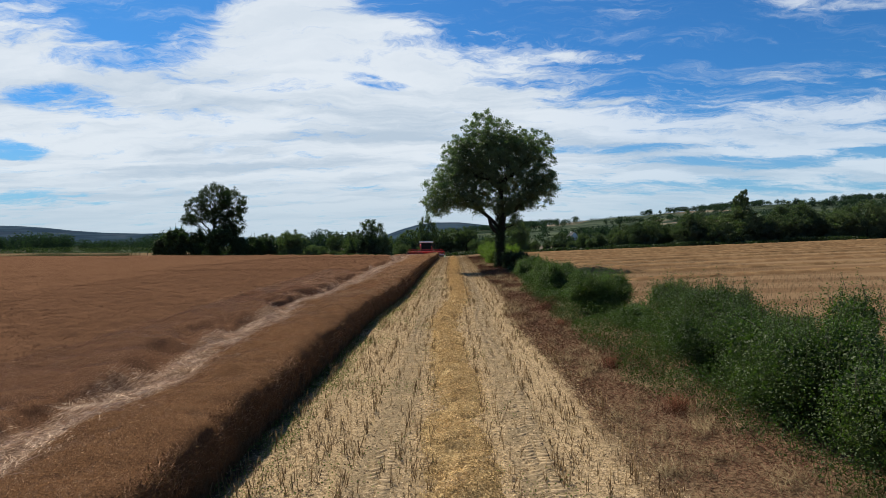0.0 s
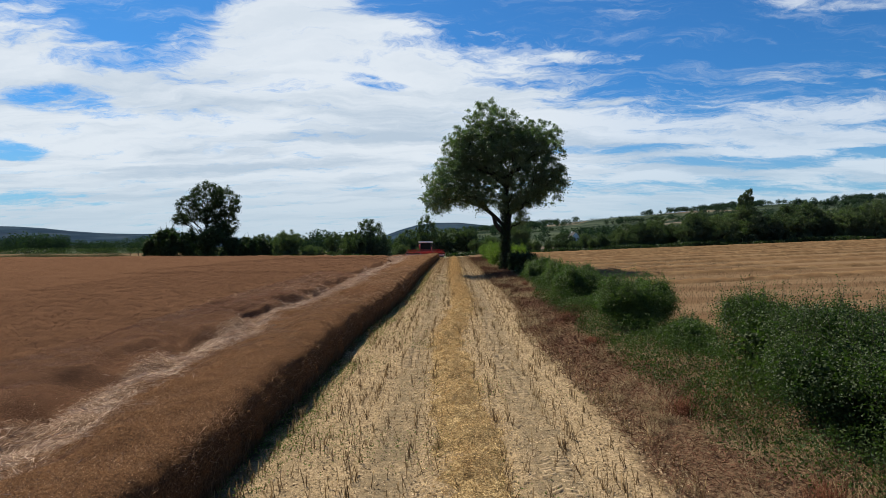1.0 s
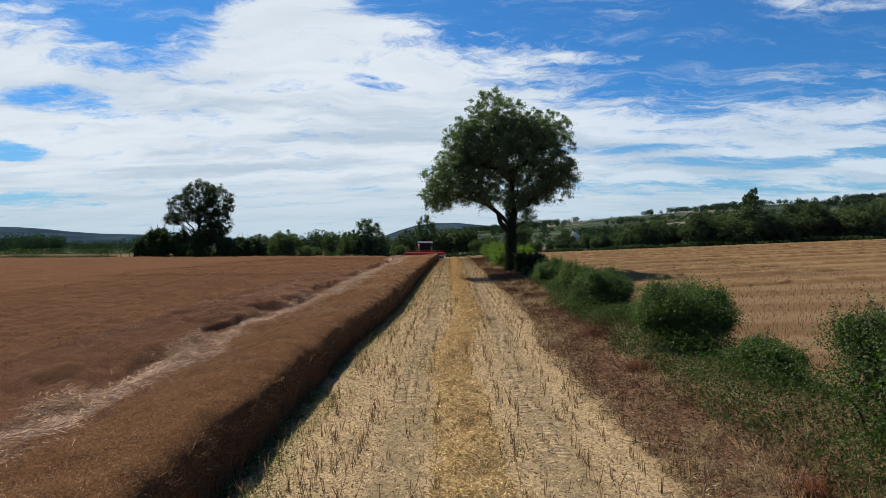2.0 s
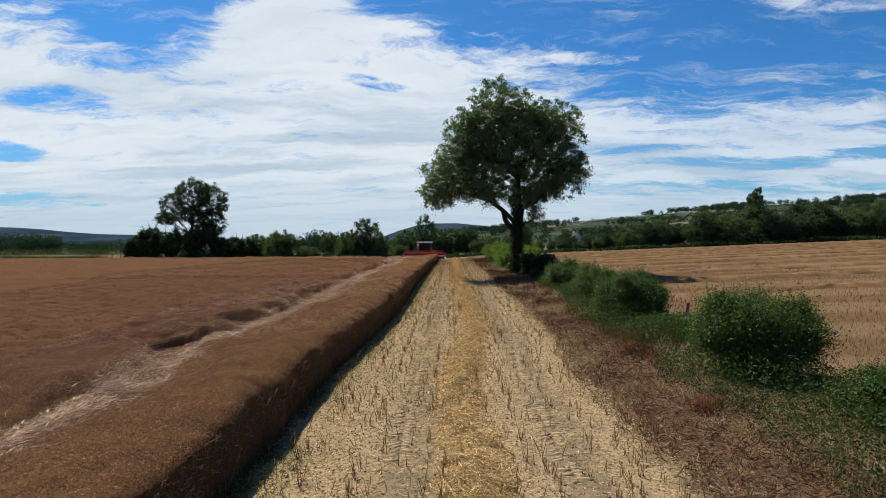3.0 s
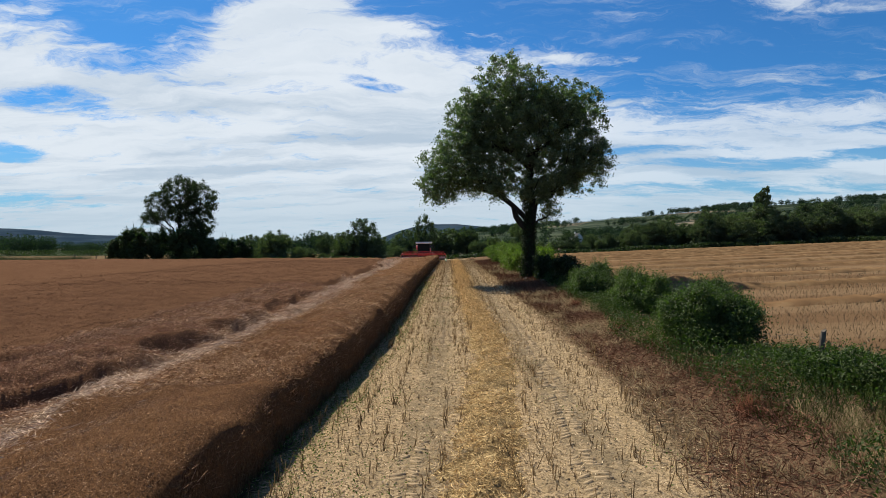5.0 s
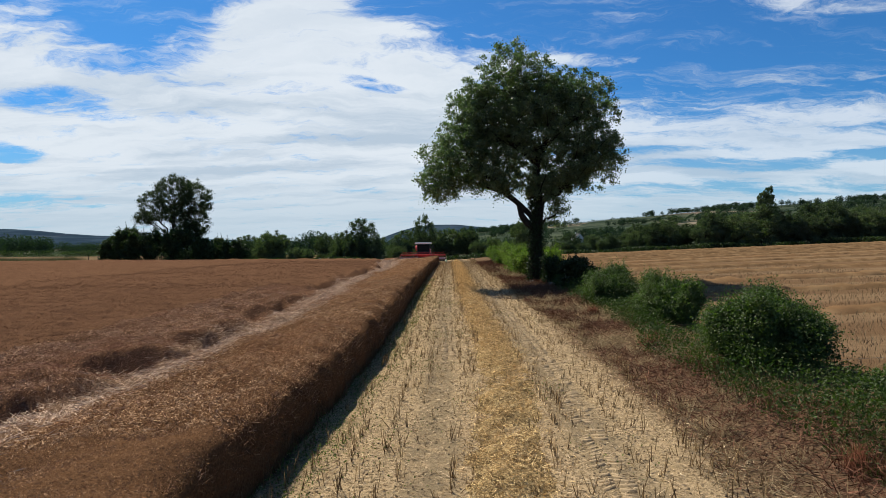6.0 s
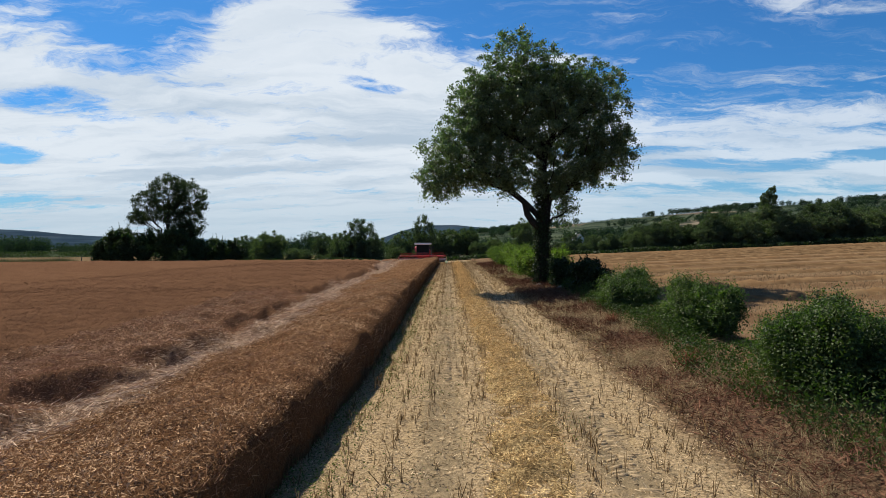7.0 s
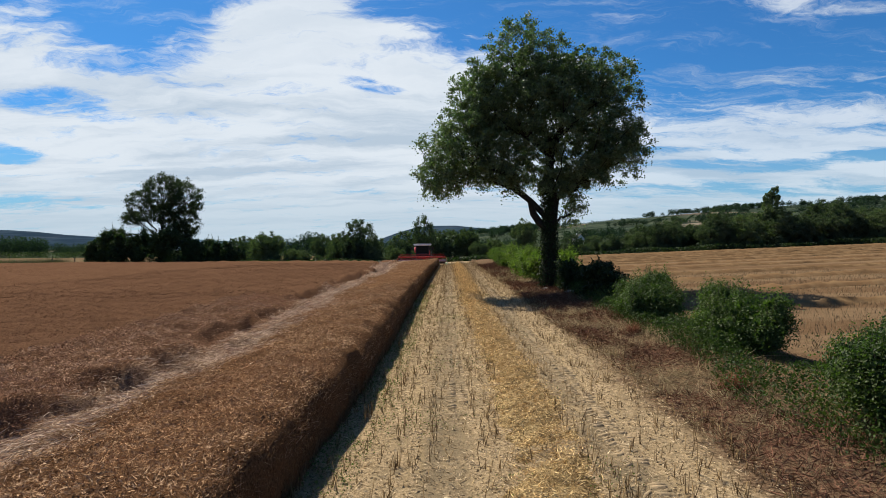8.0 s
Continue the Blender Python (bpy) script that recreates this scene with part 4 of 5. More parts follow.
def make_bush(name, x, y, rx, ry, h, count, leaf, mat, label, sprigs=60, group="hedge bushes"):
    """A bush: stems from the ground, a dense uneven crown of leaves, and sprigs that stick out."""
    bush = tagged(new(name), label, "bush", group)
    bush.location = (x, y, float(ground_height(x, y)))
    lobes = [(0, 0, h * 0.42, rx * 0.78, ry * 0.78, h * 0.42)]
    for k in range(10):
        a = rng.uniform(0, 6.283)
        s = rng.uniform(0.22, 0.5)
        lobes.append((math.cos(a) * rx * (1.02 - s), math.sin(a) * ry * (1.02 - s), h * rng.uniform(0.25, 0.78), rx * s, ry * s, h * rng.uniform(0.18, 0.32)))
    per = 110
    pts, nrm, cc, cr = lobed_leaves(lobes, max(30, count // per), per, 0.22 * min(rx, ry) + 0.13, leaf, 0.8)
    keep = pts[:, 2] > 0.08
    pts, nrm = pts[keep], nrm[keep]
    n = len(pts)
    v, f = leaves(pts, leaf * rng.uniform(0.7, 1.3, n), leaf * rng.uniform(0.5, 0.8, n), 0.4, nrm + np.array([0, 0, 0.4]))
    # older, larger leaves and twigs fill the heart of the bush
    m = n // 5
    way = scatter_dirs(m)
    lob = np.asarray(lobes)[rng.integers(0, len(lobes), m)]
    heart = lob[:, :3] + way * lob[:, 3:] * rng.uniform(0.35, 0.8, m)[:, None]
    heart = heart[heart[:, 2] > 0.15]
    extra = [leaves(heart, leaf * 2.4, leaf * 1.7, 0.2)]
    top = cc[np.argsort(cc[:, 2] + rng.normal(0, 0.2, len(cc)))[-sprigs:]]
    wood = []
    for c in top:
        tip = c + np.array([rng.normal(0, 0.14), rng.normal(0, 0.14), rng.uniform(0.2, 0.72) * (0.4 + 0.28 * h)])
        wood.append(spikes(c[None], unit((tip - c)[None]), np.linalg.norm(tip - c), 0.014))
        m = 22
        t = rng.random(m)[:, None]
        extra.append(leaves(c + (tip - c) * t + rng.normal(0, 0.035, (m, 3)), leaf * rng.uniform(0.6, 1.0, m), leaf * 0.5, 0.2))
    tagged(soup("foliage", *join((v, f), *extra), mat, bush), kind="stuff")
    for k in rng.choice(len(cc), min(26, len(cc)), replace=False):
        foot = np.array([rng.normal(0, rx * 0.16), rng.normal(0, ry * 0.16), -0.1])
        wood.append(bough(foot, cc[k], 0.035, 0.008, 0.02, 5, 5))
    tagged(soup("branchwork", *join(*wood), MAT_BARK, bush), kind="stuff")
    return bush


HEDGE = ((8.0, 4.6, 1.7, 2.2, 2.45, 20000), (7.9, 8.0, 1.75, 2.5, 2.45, 34000), (8.0, 11.4, 1.75, 2.5, 2.45, 38000), (8.0, 14.8, 1.6, 2.5, 2.4, 38000), (7.9, 18.0, 1.45, 2.2, 2.25, 32000),
         (7.8, 26.9, 1.38, 1.55, 2.2, 40000), (7.95, 36.6, 1.4, 1.6, 1.95, 34000), (8.15, 43.2, 1.08, 1.6, 1.9, 22000),
         (7.95, 49.7, 1.2, 1.6, 1.9, 18000), (8.3, 23.0, 0.9, 1.3, 0.95, 9000), (8.5, 31.8, 0.8, 1.5, 0.9, 8000))
for x, y, rx, ry, h, count in HEDGE:
    make_bush("hedge_bush", x, y, rx, ry, h, int(count * 1.6), 0.040 + 0.0007 * y, MAT_HAWTHORN, "round dark green hawthorn bush in a field hedge" if h > 1 else "low straggling green hawthorn growth in a hedge gap", int(40 + 70 * h))
make_bush("ivy_shrub", 7.9, 62.0, 1.1, 1.4, 1.9, 4500, 0.16, MAT_IVY, "dark ivy growth at the foot of a tree", 20)
make_bush("ivy_shrub", 8.1, 57.2, 1.4, 1.7, 1.85, 9000, 0.16, MAT_IVY, "dark ivy-covered shrub at the foot of a tree", 20)
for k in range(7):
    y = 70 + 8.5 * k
    make_bush("hedge_bush", row_x(6.6, y) + 0.2 * k, y, 2.2, 4.4, 2.5, 13000, 0.12, MAT_HEDGE_SUNLIT, "sunlit green length of unbroken field hedge", 25)


def make_tree(name, base, lobes, trunk_r, fork, clumps, per, clump_r, leaf, mat, label, category="tree", lean=(0, 0), stems=1, group="", thin=0.5, leader=0.0):
    """A tree: tapered trunk, limbs to every lobe, twigs to many clumps, and a crown of single leaves. leader: height to which the stem goes on."""
    tree = tagged(new(name), label, category, group)
    tree.location = base
    pts, nrm, cc, cr = lobed_leaves(lobes, clumps, per, clump_r, leaf, thin)
    n = len(pts)
    soup("crown", *leaves(pts, leaf * rng.uniform(0.7, 1.4, n), leaf * rng.uniform(0.45, 0.8, n), 0.3, nrm * 0.6), mat, tree)
    wood, lobes = [], np.asarray(lobes, float)
    top = np.array([lean[0], lean[1], fork])
    for s in range(stems):
        off = np.array([rng.normal(0, 0.5), rng.normal(0, 0.5), 0]) * (stems > 1)
        flare = np.array([off + (0, 0, -0.3), off + (0, 0, 0.15), off + (lean[0] * 0.15, lean[1] * 0.15, 0.8), off * 1.5 + top * (0.5, 0.5, 0.55), off * 2 + top])
        wood.append(tube(flare, trunk_r * np.array([1.5, 1.25, 1.02, 0.92, 0.8]), 12))
    if leader:
        wood.append(bough(top - (0, 0, 0.3), (lean[0] + 0.5, 0.2, leader), trunk_r * 0.9, trunk_r * 0.2, 0.0, 8, 9))
    heads = []
    for lo in lobes:
        low = leader and lo[2] < 8.6 and lo[0] < -2
        end = lo[:3] - np.array([0, 0, lo[5] * 0.25])
        if leader:
            z = min(max(end[2] - 0.75 * math.hypot(end[0], end[1]), fork * 0.85), leader - 1.5)
            start = np.array([lean[0] + 0.5 * max(0, z - fork) / (leader - fork), 0, z])
            if low:
                start = np.array([-2.6, -0.3, 7.2])
        else:
            start = top * (1, 1, rng.uniform(0.80, 1.0))
        size = (0.25 if low else 1.0) * trunk_r * 0.48 * min(1.0, (lo[3] * lo[5]) ** 0.5 / 3.5 + 0.25)
        wood.append(bough(start, end, size, size * 0.35, 0.06, 7, 8))
        heads.append((start, end, size))
    for k in range(0, len(cc), 2 if len(cc) < 260 else 4 if len(cc) < 2000 else 9):
        j = int(np.argmin(np.linalg.norm(lobes[:, :3] - cc[k], axis=1)))
        start, end, size = heads[j]
        s = end + (start - end) * rng.uniform(0.0, 0.55)
        wood.append(bough(s, cc[k], size * 0.26, 0.012 * leaf / 0.2, 0.05, 5, 5))
    soup("trunk", *join(*wood), MAT_BARK, tree, True)
    return tree


# the big field tree beside the strip
TREE = (6.9, 65.0)
field_tree = make_tree("field_tree", (TREE[0], TREE[1], float(land(*TREE)) - 0.05),
                       ((-1.5, 0, 15.6, 3.5, 3.2, 3.4), (3.5, 0.3, 13.9, 3.3, 3.1, 3.3), (4.6, -0.3, 10.0, 2.4, 2.8, 2.7), (0.6, 0, 11.4, 4.7, 4.3, 4.6), (-2.8, 0.2, 12.8, 3.4, 3.0, 3.7), (1.2, 0.1, 15.0, 2.6, 2.6, 2.2),
                        (-4.7, 0.2, 13.2, 2.4, 2.6, 3.0), (-5.9, -0.4, 10.0, 3.2, 3.0, 2.8), (-7.5, 0, 7.9, 2.2, 2.2, 1.6), (0.3, -0.5, 7.4, 1.6, 1.4, 1.2), (-3.2, -0.6, 8.2, 2.4, 2.2, 1.5), (1.6, -0.2, 5.9, 0.8, 0.9, 1.5), (6.1, 0, 10.9, 0.9, 1.0, 1.0), (2.4, -0.4, 8.3, 2.1, 2.2, 1.3)),
                       0.46, 4.9, 2900, 66, 0.50, 0.15, MAT_TREELEAF, "tall broad-crowned ash tree with dark green leaves", lean=(0.1, 0), thin=0.1, leader=14.5)
# the crooked low limb, and ivy up the trunk
soup("low_limb", *tube([(-0.1, 0, 4.3), (-0.7, -0.1, 4.8), (-1.1, -0.1, 5.4), (-1.35, -0.2, 6.3), (-2.6, -0.3, 7.2), (-4.4, -0.3, 7.8), (-6.2, -0.2, 8.2)], [0.22, 0.26, 0.25, 0.21, 0.17, 0.12, 0.05], 9), MAT_BARK, field_tree, True)
n = 5200
th, hz = rng.uniform(0, 6.283, n), 7.0 * rng.random(n) ** 0.9
rad = (0.43 - 0.015 * hz + np.abs(rng.normal(0, 0.16, n))) * (1 + 0.35 * np.exp(-hz * 1.2))
soup("ivy", *leaves(np.column_stack([rad * np.cos(th), rad * np.sin(th), hz]), rng.uniform(0.10, 0.18, n), 0.11, 0.2, np.column_stack([np.cos(th), np.sin(th), 0 * th])), MAT_IVY, field_tree)

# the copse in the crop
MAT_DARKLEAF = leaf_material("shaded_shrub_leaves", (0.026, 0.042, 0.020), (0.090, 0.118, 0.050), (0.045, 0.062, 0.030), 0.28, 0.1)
COPSE = (-62.5, 149.0)
cz = float(land(*COPSE))
make_tree("copse_tree", (COPSE[0], COPSE[1], cz), ((0.5, 0, 16.6, 4.6, 4.4, 4.2), (5.6, 0, 15.2, 3.6, 3.6, 4.4), (-4.4, 0, 13.4, 3.4, 3.2, 3.6), (5.6, 0, 10.0, 3.0, 3.0, 3.2), (-6.6, 0, 10.8, 2.2, 2.0, 1.8), (3.4, 0, 7.6, 4.2, 3.4, 2.2), (0.5, 0, 11.6, 2.6, 3.2, 2.4)),
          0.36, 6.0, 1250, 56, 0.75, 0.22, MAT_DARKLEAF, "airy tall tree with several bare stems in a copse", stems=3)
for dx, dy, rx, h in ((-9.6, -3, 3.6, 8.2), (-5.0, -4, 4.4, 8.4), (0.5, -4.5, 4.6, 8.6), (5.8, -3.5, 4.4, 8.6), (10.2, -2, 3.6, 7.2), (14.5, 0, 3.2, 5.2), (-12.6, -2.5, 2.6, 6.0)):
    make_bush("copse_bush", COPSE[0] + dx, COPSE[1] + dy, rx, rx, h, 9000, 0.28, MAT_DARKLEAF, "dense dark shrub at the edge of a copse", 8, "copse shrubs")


# ------------------------------------------------------------------ far trees and hedges
def far_template(lobes, fork, trunk_r, clumps, per, clump_r, leaf, label, tall=1):
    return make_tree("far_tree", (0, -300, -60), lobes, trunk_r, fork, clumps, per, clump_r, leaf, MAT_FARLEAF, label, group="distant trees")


# unit trees about 10 m high, scaled for each place
KINDS = (far_template(((0, 0, 6.2, 3.6, 3.6, 3.4), (2.0, 0, 5.0, 2.6, 2.8, 2.6), (-2.2, 0, 4.8, 2.6, 2.6, 2.6), (0, 0, 3.0, 3.6, 3.4, 2.4), (0.4, 0, 1.4, 3.2, 3.0, 1.5)), 2.0, 0.3, 190, 84, 0.9, 0.30, "round distant broadleaf tree in full leaf"),
         far_template(((0, 0, 5.6, 4.4, 4.0, 2.6), (2.8, 0, 6.4, 2.2, 2.4, 1.9), (-2.8, 0, 6.0, 2.2, 2.4, 2.2), (0.4, 0, 7.6, 2.4, 2.4, 2.2), (0, 0, 3.0, 3.4, 3.2, 2.2), (-0.5, 0, 1.4, 3.0, 3.0, 1.5)), 2.6, 0.35, 190, 84, 0.9, 0.30, "spreading distant oak with a short trunk"),
         far_template(((0, 0, 7.0, 1.5, 1.5, 3.0), (0.3, 0, 4.0, 1.3, 1.3, 2.2), (0.7, 0, 8.4, 0.8, 0.8, 1.5)), 2.0, 0.22, 90, 70, 0.6, 0.26, "slim upright distant poplar-like tree"))


def far_tree(kind, x, y, h, wide=1.0):
    t = copy_thing(KINDS[kind], pose(x, y, float(ground_height(x, y)) - 0.3, 0, 0, rng.uniform(0, 360)))
    t.scale = (h / 10 * wide, h / 10 * wide, h / 10)
    return t


# single trees that stand out
for kind, x, y, h, wide in ((1, 169, 263, 21.5, 1.0), (2, 140.0, 260, 25.0, 0.50), (2, 143.6, 261, 27.5, 0.55), (1, 374, 505, 20, 1.0), (1, 402, 503, 23, 1.05),
                            (0, -27, 205, 15.5, 1.0), (0, -33.5, 208, 11.0, 1.1), (0, -21.5, 203, 10, 1.0), (1, -58, 210, 12.5, 1.0), (1, -51, 262, 13.5, 0.8), (0, -61, 214, 11.0, 1.0),
                            (0, -7.0, 245, 19.5, 0.58), (0, -14, 240, 13.0, 1.2), (0, -3, 262, 14, 1.2), (0, 4, 268, 14, 1.2), (1, 12, 270, 15, 1.0),
                            (0, 196, 252, 19, 0.9), (0, 96.6, 411, 6.5, 1.1), (0, 104.5, 411, 8.0, 1.0), (0, -78, 235, 10.5, 1.0), (0, -84, 262, 12, 1.1), (1, 36, 262, 18, 0.8)):
    far_tree(kind, x, y, h, wide)
# woods along the far side of the cut field
for k in range(74):
    x = 14 + 230 * (k + rng.random()) / 74
    tall = 8.0 * float(smooth((x - 70) / 45))
    y = rng.uniform(250, 282)
    h = rng.uniform(5.5, 10.5) + tall * rng.uniform(0.3, 1.2)
    far_tree(int(rng.integers(0, 2)), x, y, min(h, 5.0) if abs(x / y - 0.238) < 0.017 else h, rng.uniform(0.95, 1.35))
for k in range(26):
    x = -112 + 112 * (k + rng.random()) / 26
    far_tree(0, x, rng.uniform(212, 262), rng.uniform(3.5, 6.5), 1.5)
for k in KINDS:
    for o in (*k.children_recursive, k):
        bpy.data.objects.remove(o)


# bluish cast of far haze painted into these leaves
MAT_VALLEY = leaf_material("hazy_valley_leaves", (0.034, 0.053, 0.044), (0.075, 0.102, 0.078), (0.05, 0.072, 0.060), 0.2, 0.0)


def far_wood(name, places, heights, quads, leaf, label, mat):
    """Many far trees as one mass of leaves, each with a rounded crown."""
    k = len(places)
    idx = np.repeat(np.arange(k), quads)
    d = scatter_dirs(len(idx))
    h = heights[idx]
    r = rng.uniform(0.1, 1.0, len(idx)) ** 0.6
    pts = np.column_stack([places[idx, 0] + d[:, 0] * r * h * 0.52, places[idx, 1] + d[:, 1] * r * h * 0.52, ground_height(places[idx, 0], places[idx, 1]) + h * (0.48 + 0.5 * d[:, 2] * r)])
    tagged(soup(name, *leaves(pts, leaf * h / 12, leaf * h / 16, 0.3), mat), label, "trees", kind="stuff")


spots = []
for k in range(52):
    y0 = 430 + 680 * rng.random() ** 0.8
    x0 = rng.uniform(-0.06, 0.92) * y0
    turn = rng.normal(0.0, 0.25) if k % 4 else rng.normal(1.1, 0.3)
    t = np.arange(0, rng.uniform(70, 240), 1.7)
    spots.append(np.column_stack([x0 + t * math.cos(turn) + rng.normal(0, 0.8, len(t)), y0 + t * math.sin(turn) + rng.normal(0, 0.8, len(t))]))
hedges = np.vstack(spots)
tall = np.where(rng.random(len(hedges)) < 0.04, 1.8, 1.0)
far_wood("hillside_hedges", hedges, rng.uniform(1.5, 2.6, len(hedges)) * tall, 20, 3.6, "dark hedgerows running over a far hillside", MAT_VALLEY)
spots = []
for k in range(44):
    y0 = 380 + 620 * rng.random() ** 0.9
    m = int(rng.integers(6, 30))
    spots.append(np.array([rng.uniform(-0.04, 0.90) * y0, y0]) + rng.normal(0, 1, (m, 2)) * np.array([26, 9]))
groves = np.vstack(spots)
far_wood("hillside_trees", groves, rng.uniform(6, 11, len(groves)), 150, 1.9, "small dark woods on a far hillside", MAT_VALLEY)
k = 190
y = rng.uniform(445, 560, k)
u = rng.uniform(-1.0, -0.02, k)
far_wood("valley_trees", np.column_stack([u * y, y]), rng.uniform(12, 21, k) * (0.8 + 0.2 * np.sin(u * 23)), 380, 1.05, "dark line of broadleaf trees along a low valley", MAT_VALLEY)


def far_hedge(name, a, b, height, depth, n, label):
    t = rng.random(n)
    x = a[0] + (b[0] - a[0]) * t + rng.normal(0, depth, n)
    y = a[1] + (b[1] - a[1]) * t + rng.normal(0, depth, n)
    lump = height * (0.8 + 0.3 * ripple(x, y, 71, 7.0))
    c = np.column_stack([x, y, ground_height(x, y) + lump * rng.random(n)])
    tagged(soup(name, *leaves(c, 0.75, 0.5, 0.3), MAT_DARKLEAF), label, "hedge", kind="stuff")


far_hedge("far_hedge", (14, 244), (250, 246), 2.6, 0.8, 9000, "dark far hedge along the cut field")
far_hedge("far_hedge", (-75, 186), (10, 186), 2.0, 0.8, 4000, "dark far hedge beyond the crop")
far_hedge("far_hedge", (-480, 440), (-60, 440), 5.0, 1.8, 11000, "dark far hedge across the low fields")

# weedy strip with fence posts at the crop's far corner
n = 22000
y = 150 + 3 * rng.normal(0, 1, n)
x = -86 - 90 * rng.random(n)
c = np.column_stack([x, y, land(x, y)])
tagged(soup("rough_grass", *slivers(c, scatter_dirs(n, 2.0), (2.0 + 0.9 * ripple(x, y, 77, 4.0)) * rng.uniform(0.5, 1.15, n), 0.11), MAT_ROUGH), "strip of rough green grass at the field end", "grass", kind="stuff")


def box(bm, cx, cy, cz, sx, sy, sz, bevel=0.0):
    r = bmesh.ops.create_cube(bm, size=1.0)
    vs = r["verts"]
    for v in vs:
        v.co = Vector((cx + v.co.x * sx, cy + v.co.y * sy, cz + v.co.z * sz))
    if bevel:
        es = list({e for v in vs for e in v.link_edges})
        bmesh.ops.bevel(bm, geom=es, offset=bevel, segments=2, affect="EDGES")
    return bm


MAT_POST = strand_material("weathered_wood", (0.16, 0.13, 0.10), (0.20, 0.16, 0.12), (0.26, 0.22, 0.18), 0.9, 2.0)
for px, py, ph in ((-93.0, 158.0, 2.4), (-87.0, 157.0, 2.1), (-85.6, 158.5, 2.0)):
    bm = bmesh.new()
    bmesh.ops.create_cone(bm, cap_ends=True, segments=8, radius1=0.13, radius2=0.10, depth=ph + 0.3)
    me = bpy.data.meshes.new("fence_post")
    bm.to_mesh(me)
    bm.free()
    me.materials.append(MAT_POST)
    post = tagged(new("fence_post", me), "old grey wooden fence post in rough grass", "post", "fence posts")
    post.location = (px, py, float(land(px, py)) + ph / 2 - 0.15)


# ------------------------------------------------------------------ swaths of straw in the field beyond the hedge
def build_swaths():
    pieces = []
    for k in range(27):
        y0 = 46 + 7.2 * k
        x = np.arange(12.0 + 0.018 * y0, 215, 0.55)
        y = y0 + 0.07 * (x - 20) + 0.25 * ripple(x, x * 0 + k * 31.0, 81, 6.0)
        ok = y < 240
        x, y = x[ok], y[ok]
        if len(x) < 4:
            continue
        cut = np.array([-0.85, -0.45, -0.05, 0.4, 0.85])
        hump = np.array([-0.05, 0.15, 0.26, 0.14, -0.05])
        gx = np.repeat(x[:, None], 5, 1) + rng.normal(0, 0.12, (len(x), 5))
        gy = y[:, None] + cut[None] + rng.normal(0, 0.10, (len(x), 5))
        gz = land(gx, gy) + hump[None] * smooth((gx - gx[0, 0]) / 4.0) * rng.uniform(0.55, 1.35, (len(x), 5))
        v = np.stack([gx, gy, gz], 2).reshape(-1, 3)
        i = (np.arange(len(x) - 1)[:, None] * 5 + np.arange(4)[None]).ravel()
        pieces.append((v, np.stack([i, i + 5, i + 6, i + 1], 1)))
    tagged(soup("straw_swaths", *join(*pieces), MAT_SWATH), "long parallel swaths of brown straw in a cut field", "straw", kind="stuff")


MAT_SWATH = strand_material("weathered_straw", (0.20, 0.12, 0.06), (0.24, 0.14, 0.07), (0.34, 0.22, 0.115), 0.95, 0.8)
build_swaths()
n = 36000
x = 9.6 + 22 * rng.random(n) ** 1.3
y = 8 + 70 * rng.random(n)
p = np.column_stack([x + SLANT * y, y, ground_height(x + SLANT * y, y) - 0.01])
tagged(soup("far_stubble", *slivers(p, scatter_dirs(n, 3.0), rng.uniform(0.10, 0.24, n), rng.uniform(0.012, 0.03, n)), MAT_DRYGRASS), "short pale cereal stubble beyond the hedge", "stubble", kind="stuff")


# ------------------------------------------------------------------ small things at the hedge and far off
def lump(name, mat, place, size, label, category, seed):
    """A rounded uneven stone."""
    bm = bmesh.new()
    bmesh.ops.create_icosphere(bm, subdivisions=2, radius=1.0)
    for v in bm.verts:
        v.co *= 1.0 + 0.22 * noise.noise(v.co * 1.3 + Vector((seed, 0, 0)))
        v.co = Vector((v.co.x * size[0], v.co.y * size[1], v.co.z * size[2]))
    me = bpy.data.meshes.new(name)
    bm.to_mesh(me)
    bm.free()
    me.materials.append(mat)
    ob = tagged(new(name, me), label, category)
    ob.location = place
    return ob


MAT_DOCK = strand_material("dead_dock", (0.06, 0.022, 0.012), (0.19, 0.080, 0.048), power=1.3, tone=0.7)
MAT_STONE = strand_material("pale_stone", (0.34, 0.32, 0.29), (0.38, 0.36, 0.32), (0.48, 0.46, 0.42), 0.9, 4.0)
lump("field_stone", MAT_STONE, (6.45, 63.9, float(ground_height(6.45, 63.9)) + 0.10), (0.24, 0.2, 0.17), "pale grey stone at the foot of a tree", "stone", 3)
lump("field_stone", MAT_STONE, (7.3, 60.6, float(ground_height(7.3, 60.6)) + 0.08), (0.32, 0.22, 0.13), "flat pale stone at the foot of a tree", "stone", 8)

post = new("fence_post")
post.location = (8.15, 31.9, float(ground_height(8.15, 31.9)))
tagged(post, "weathered leaning fence post in a hedge gap", "post", "fence posts")
post.rotation_euler = (0.06, 0.09, 0)
bm = bmesh.new()
bmesh.ops.create_cone(bm, cap_ends=True, segments=9, radius1=0.062, radius2=0.055, depth=1.35)
for v in bm.verts:
    v.co.z += 0.5 + (0.03 * math.sin(v.co.x * 40) if v.co.z > 0 else 0)
part("stake", bm, MAT_POST, post)
soup("wire", *tube([(0.06, -2.6, 0.55), (0.065, -1.2, 0.85), (0.065, 0, 0.95), (0.065, 1.3, 0.8), (0.06, 2.4, 0.45)], [0.004] * 5, 5), MAT_POST, post)

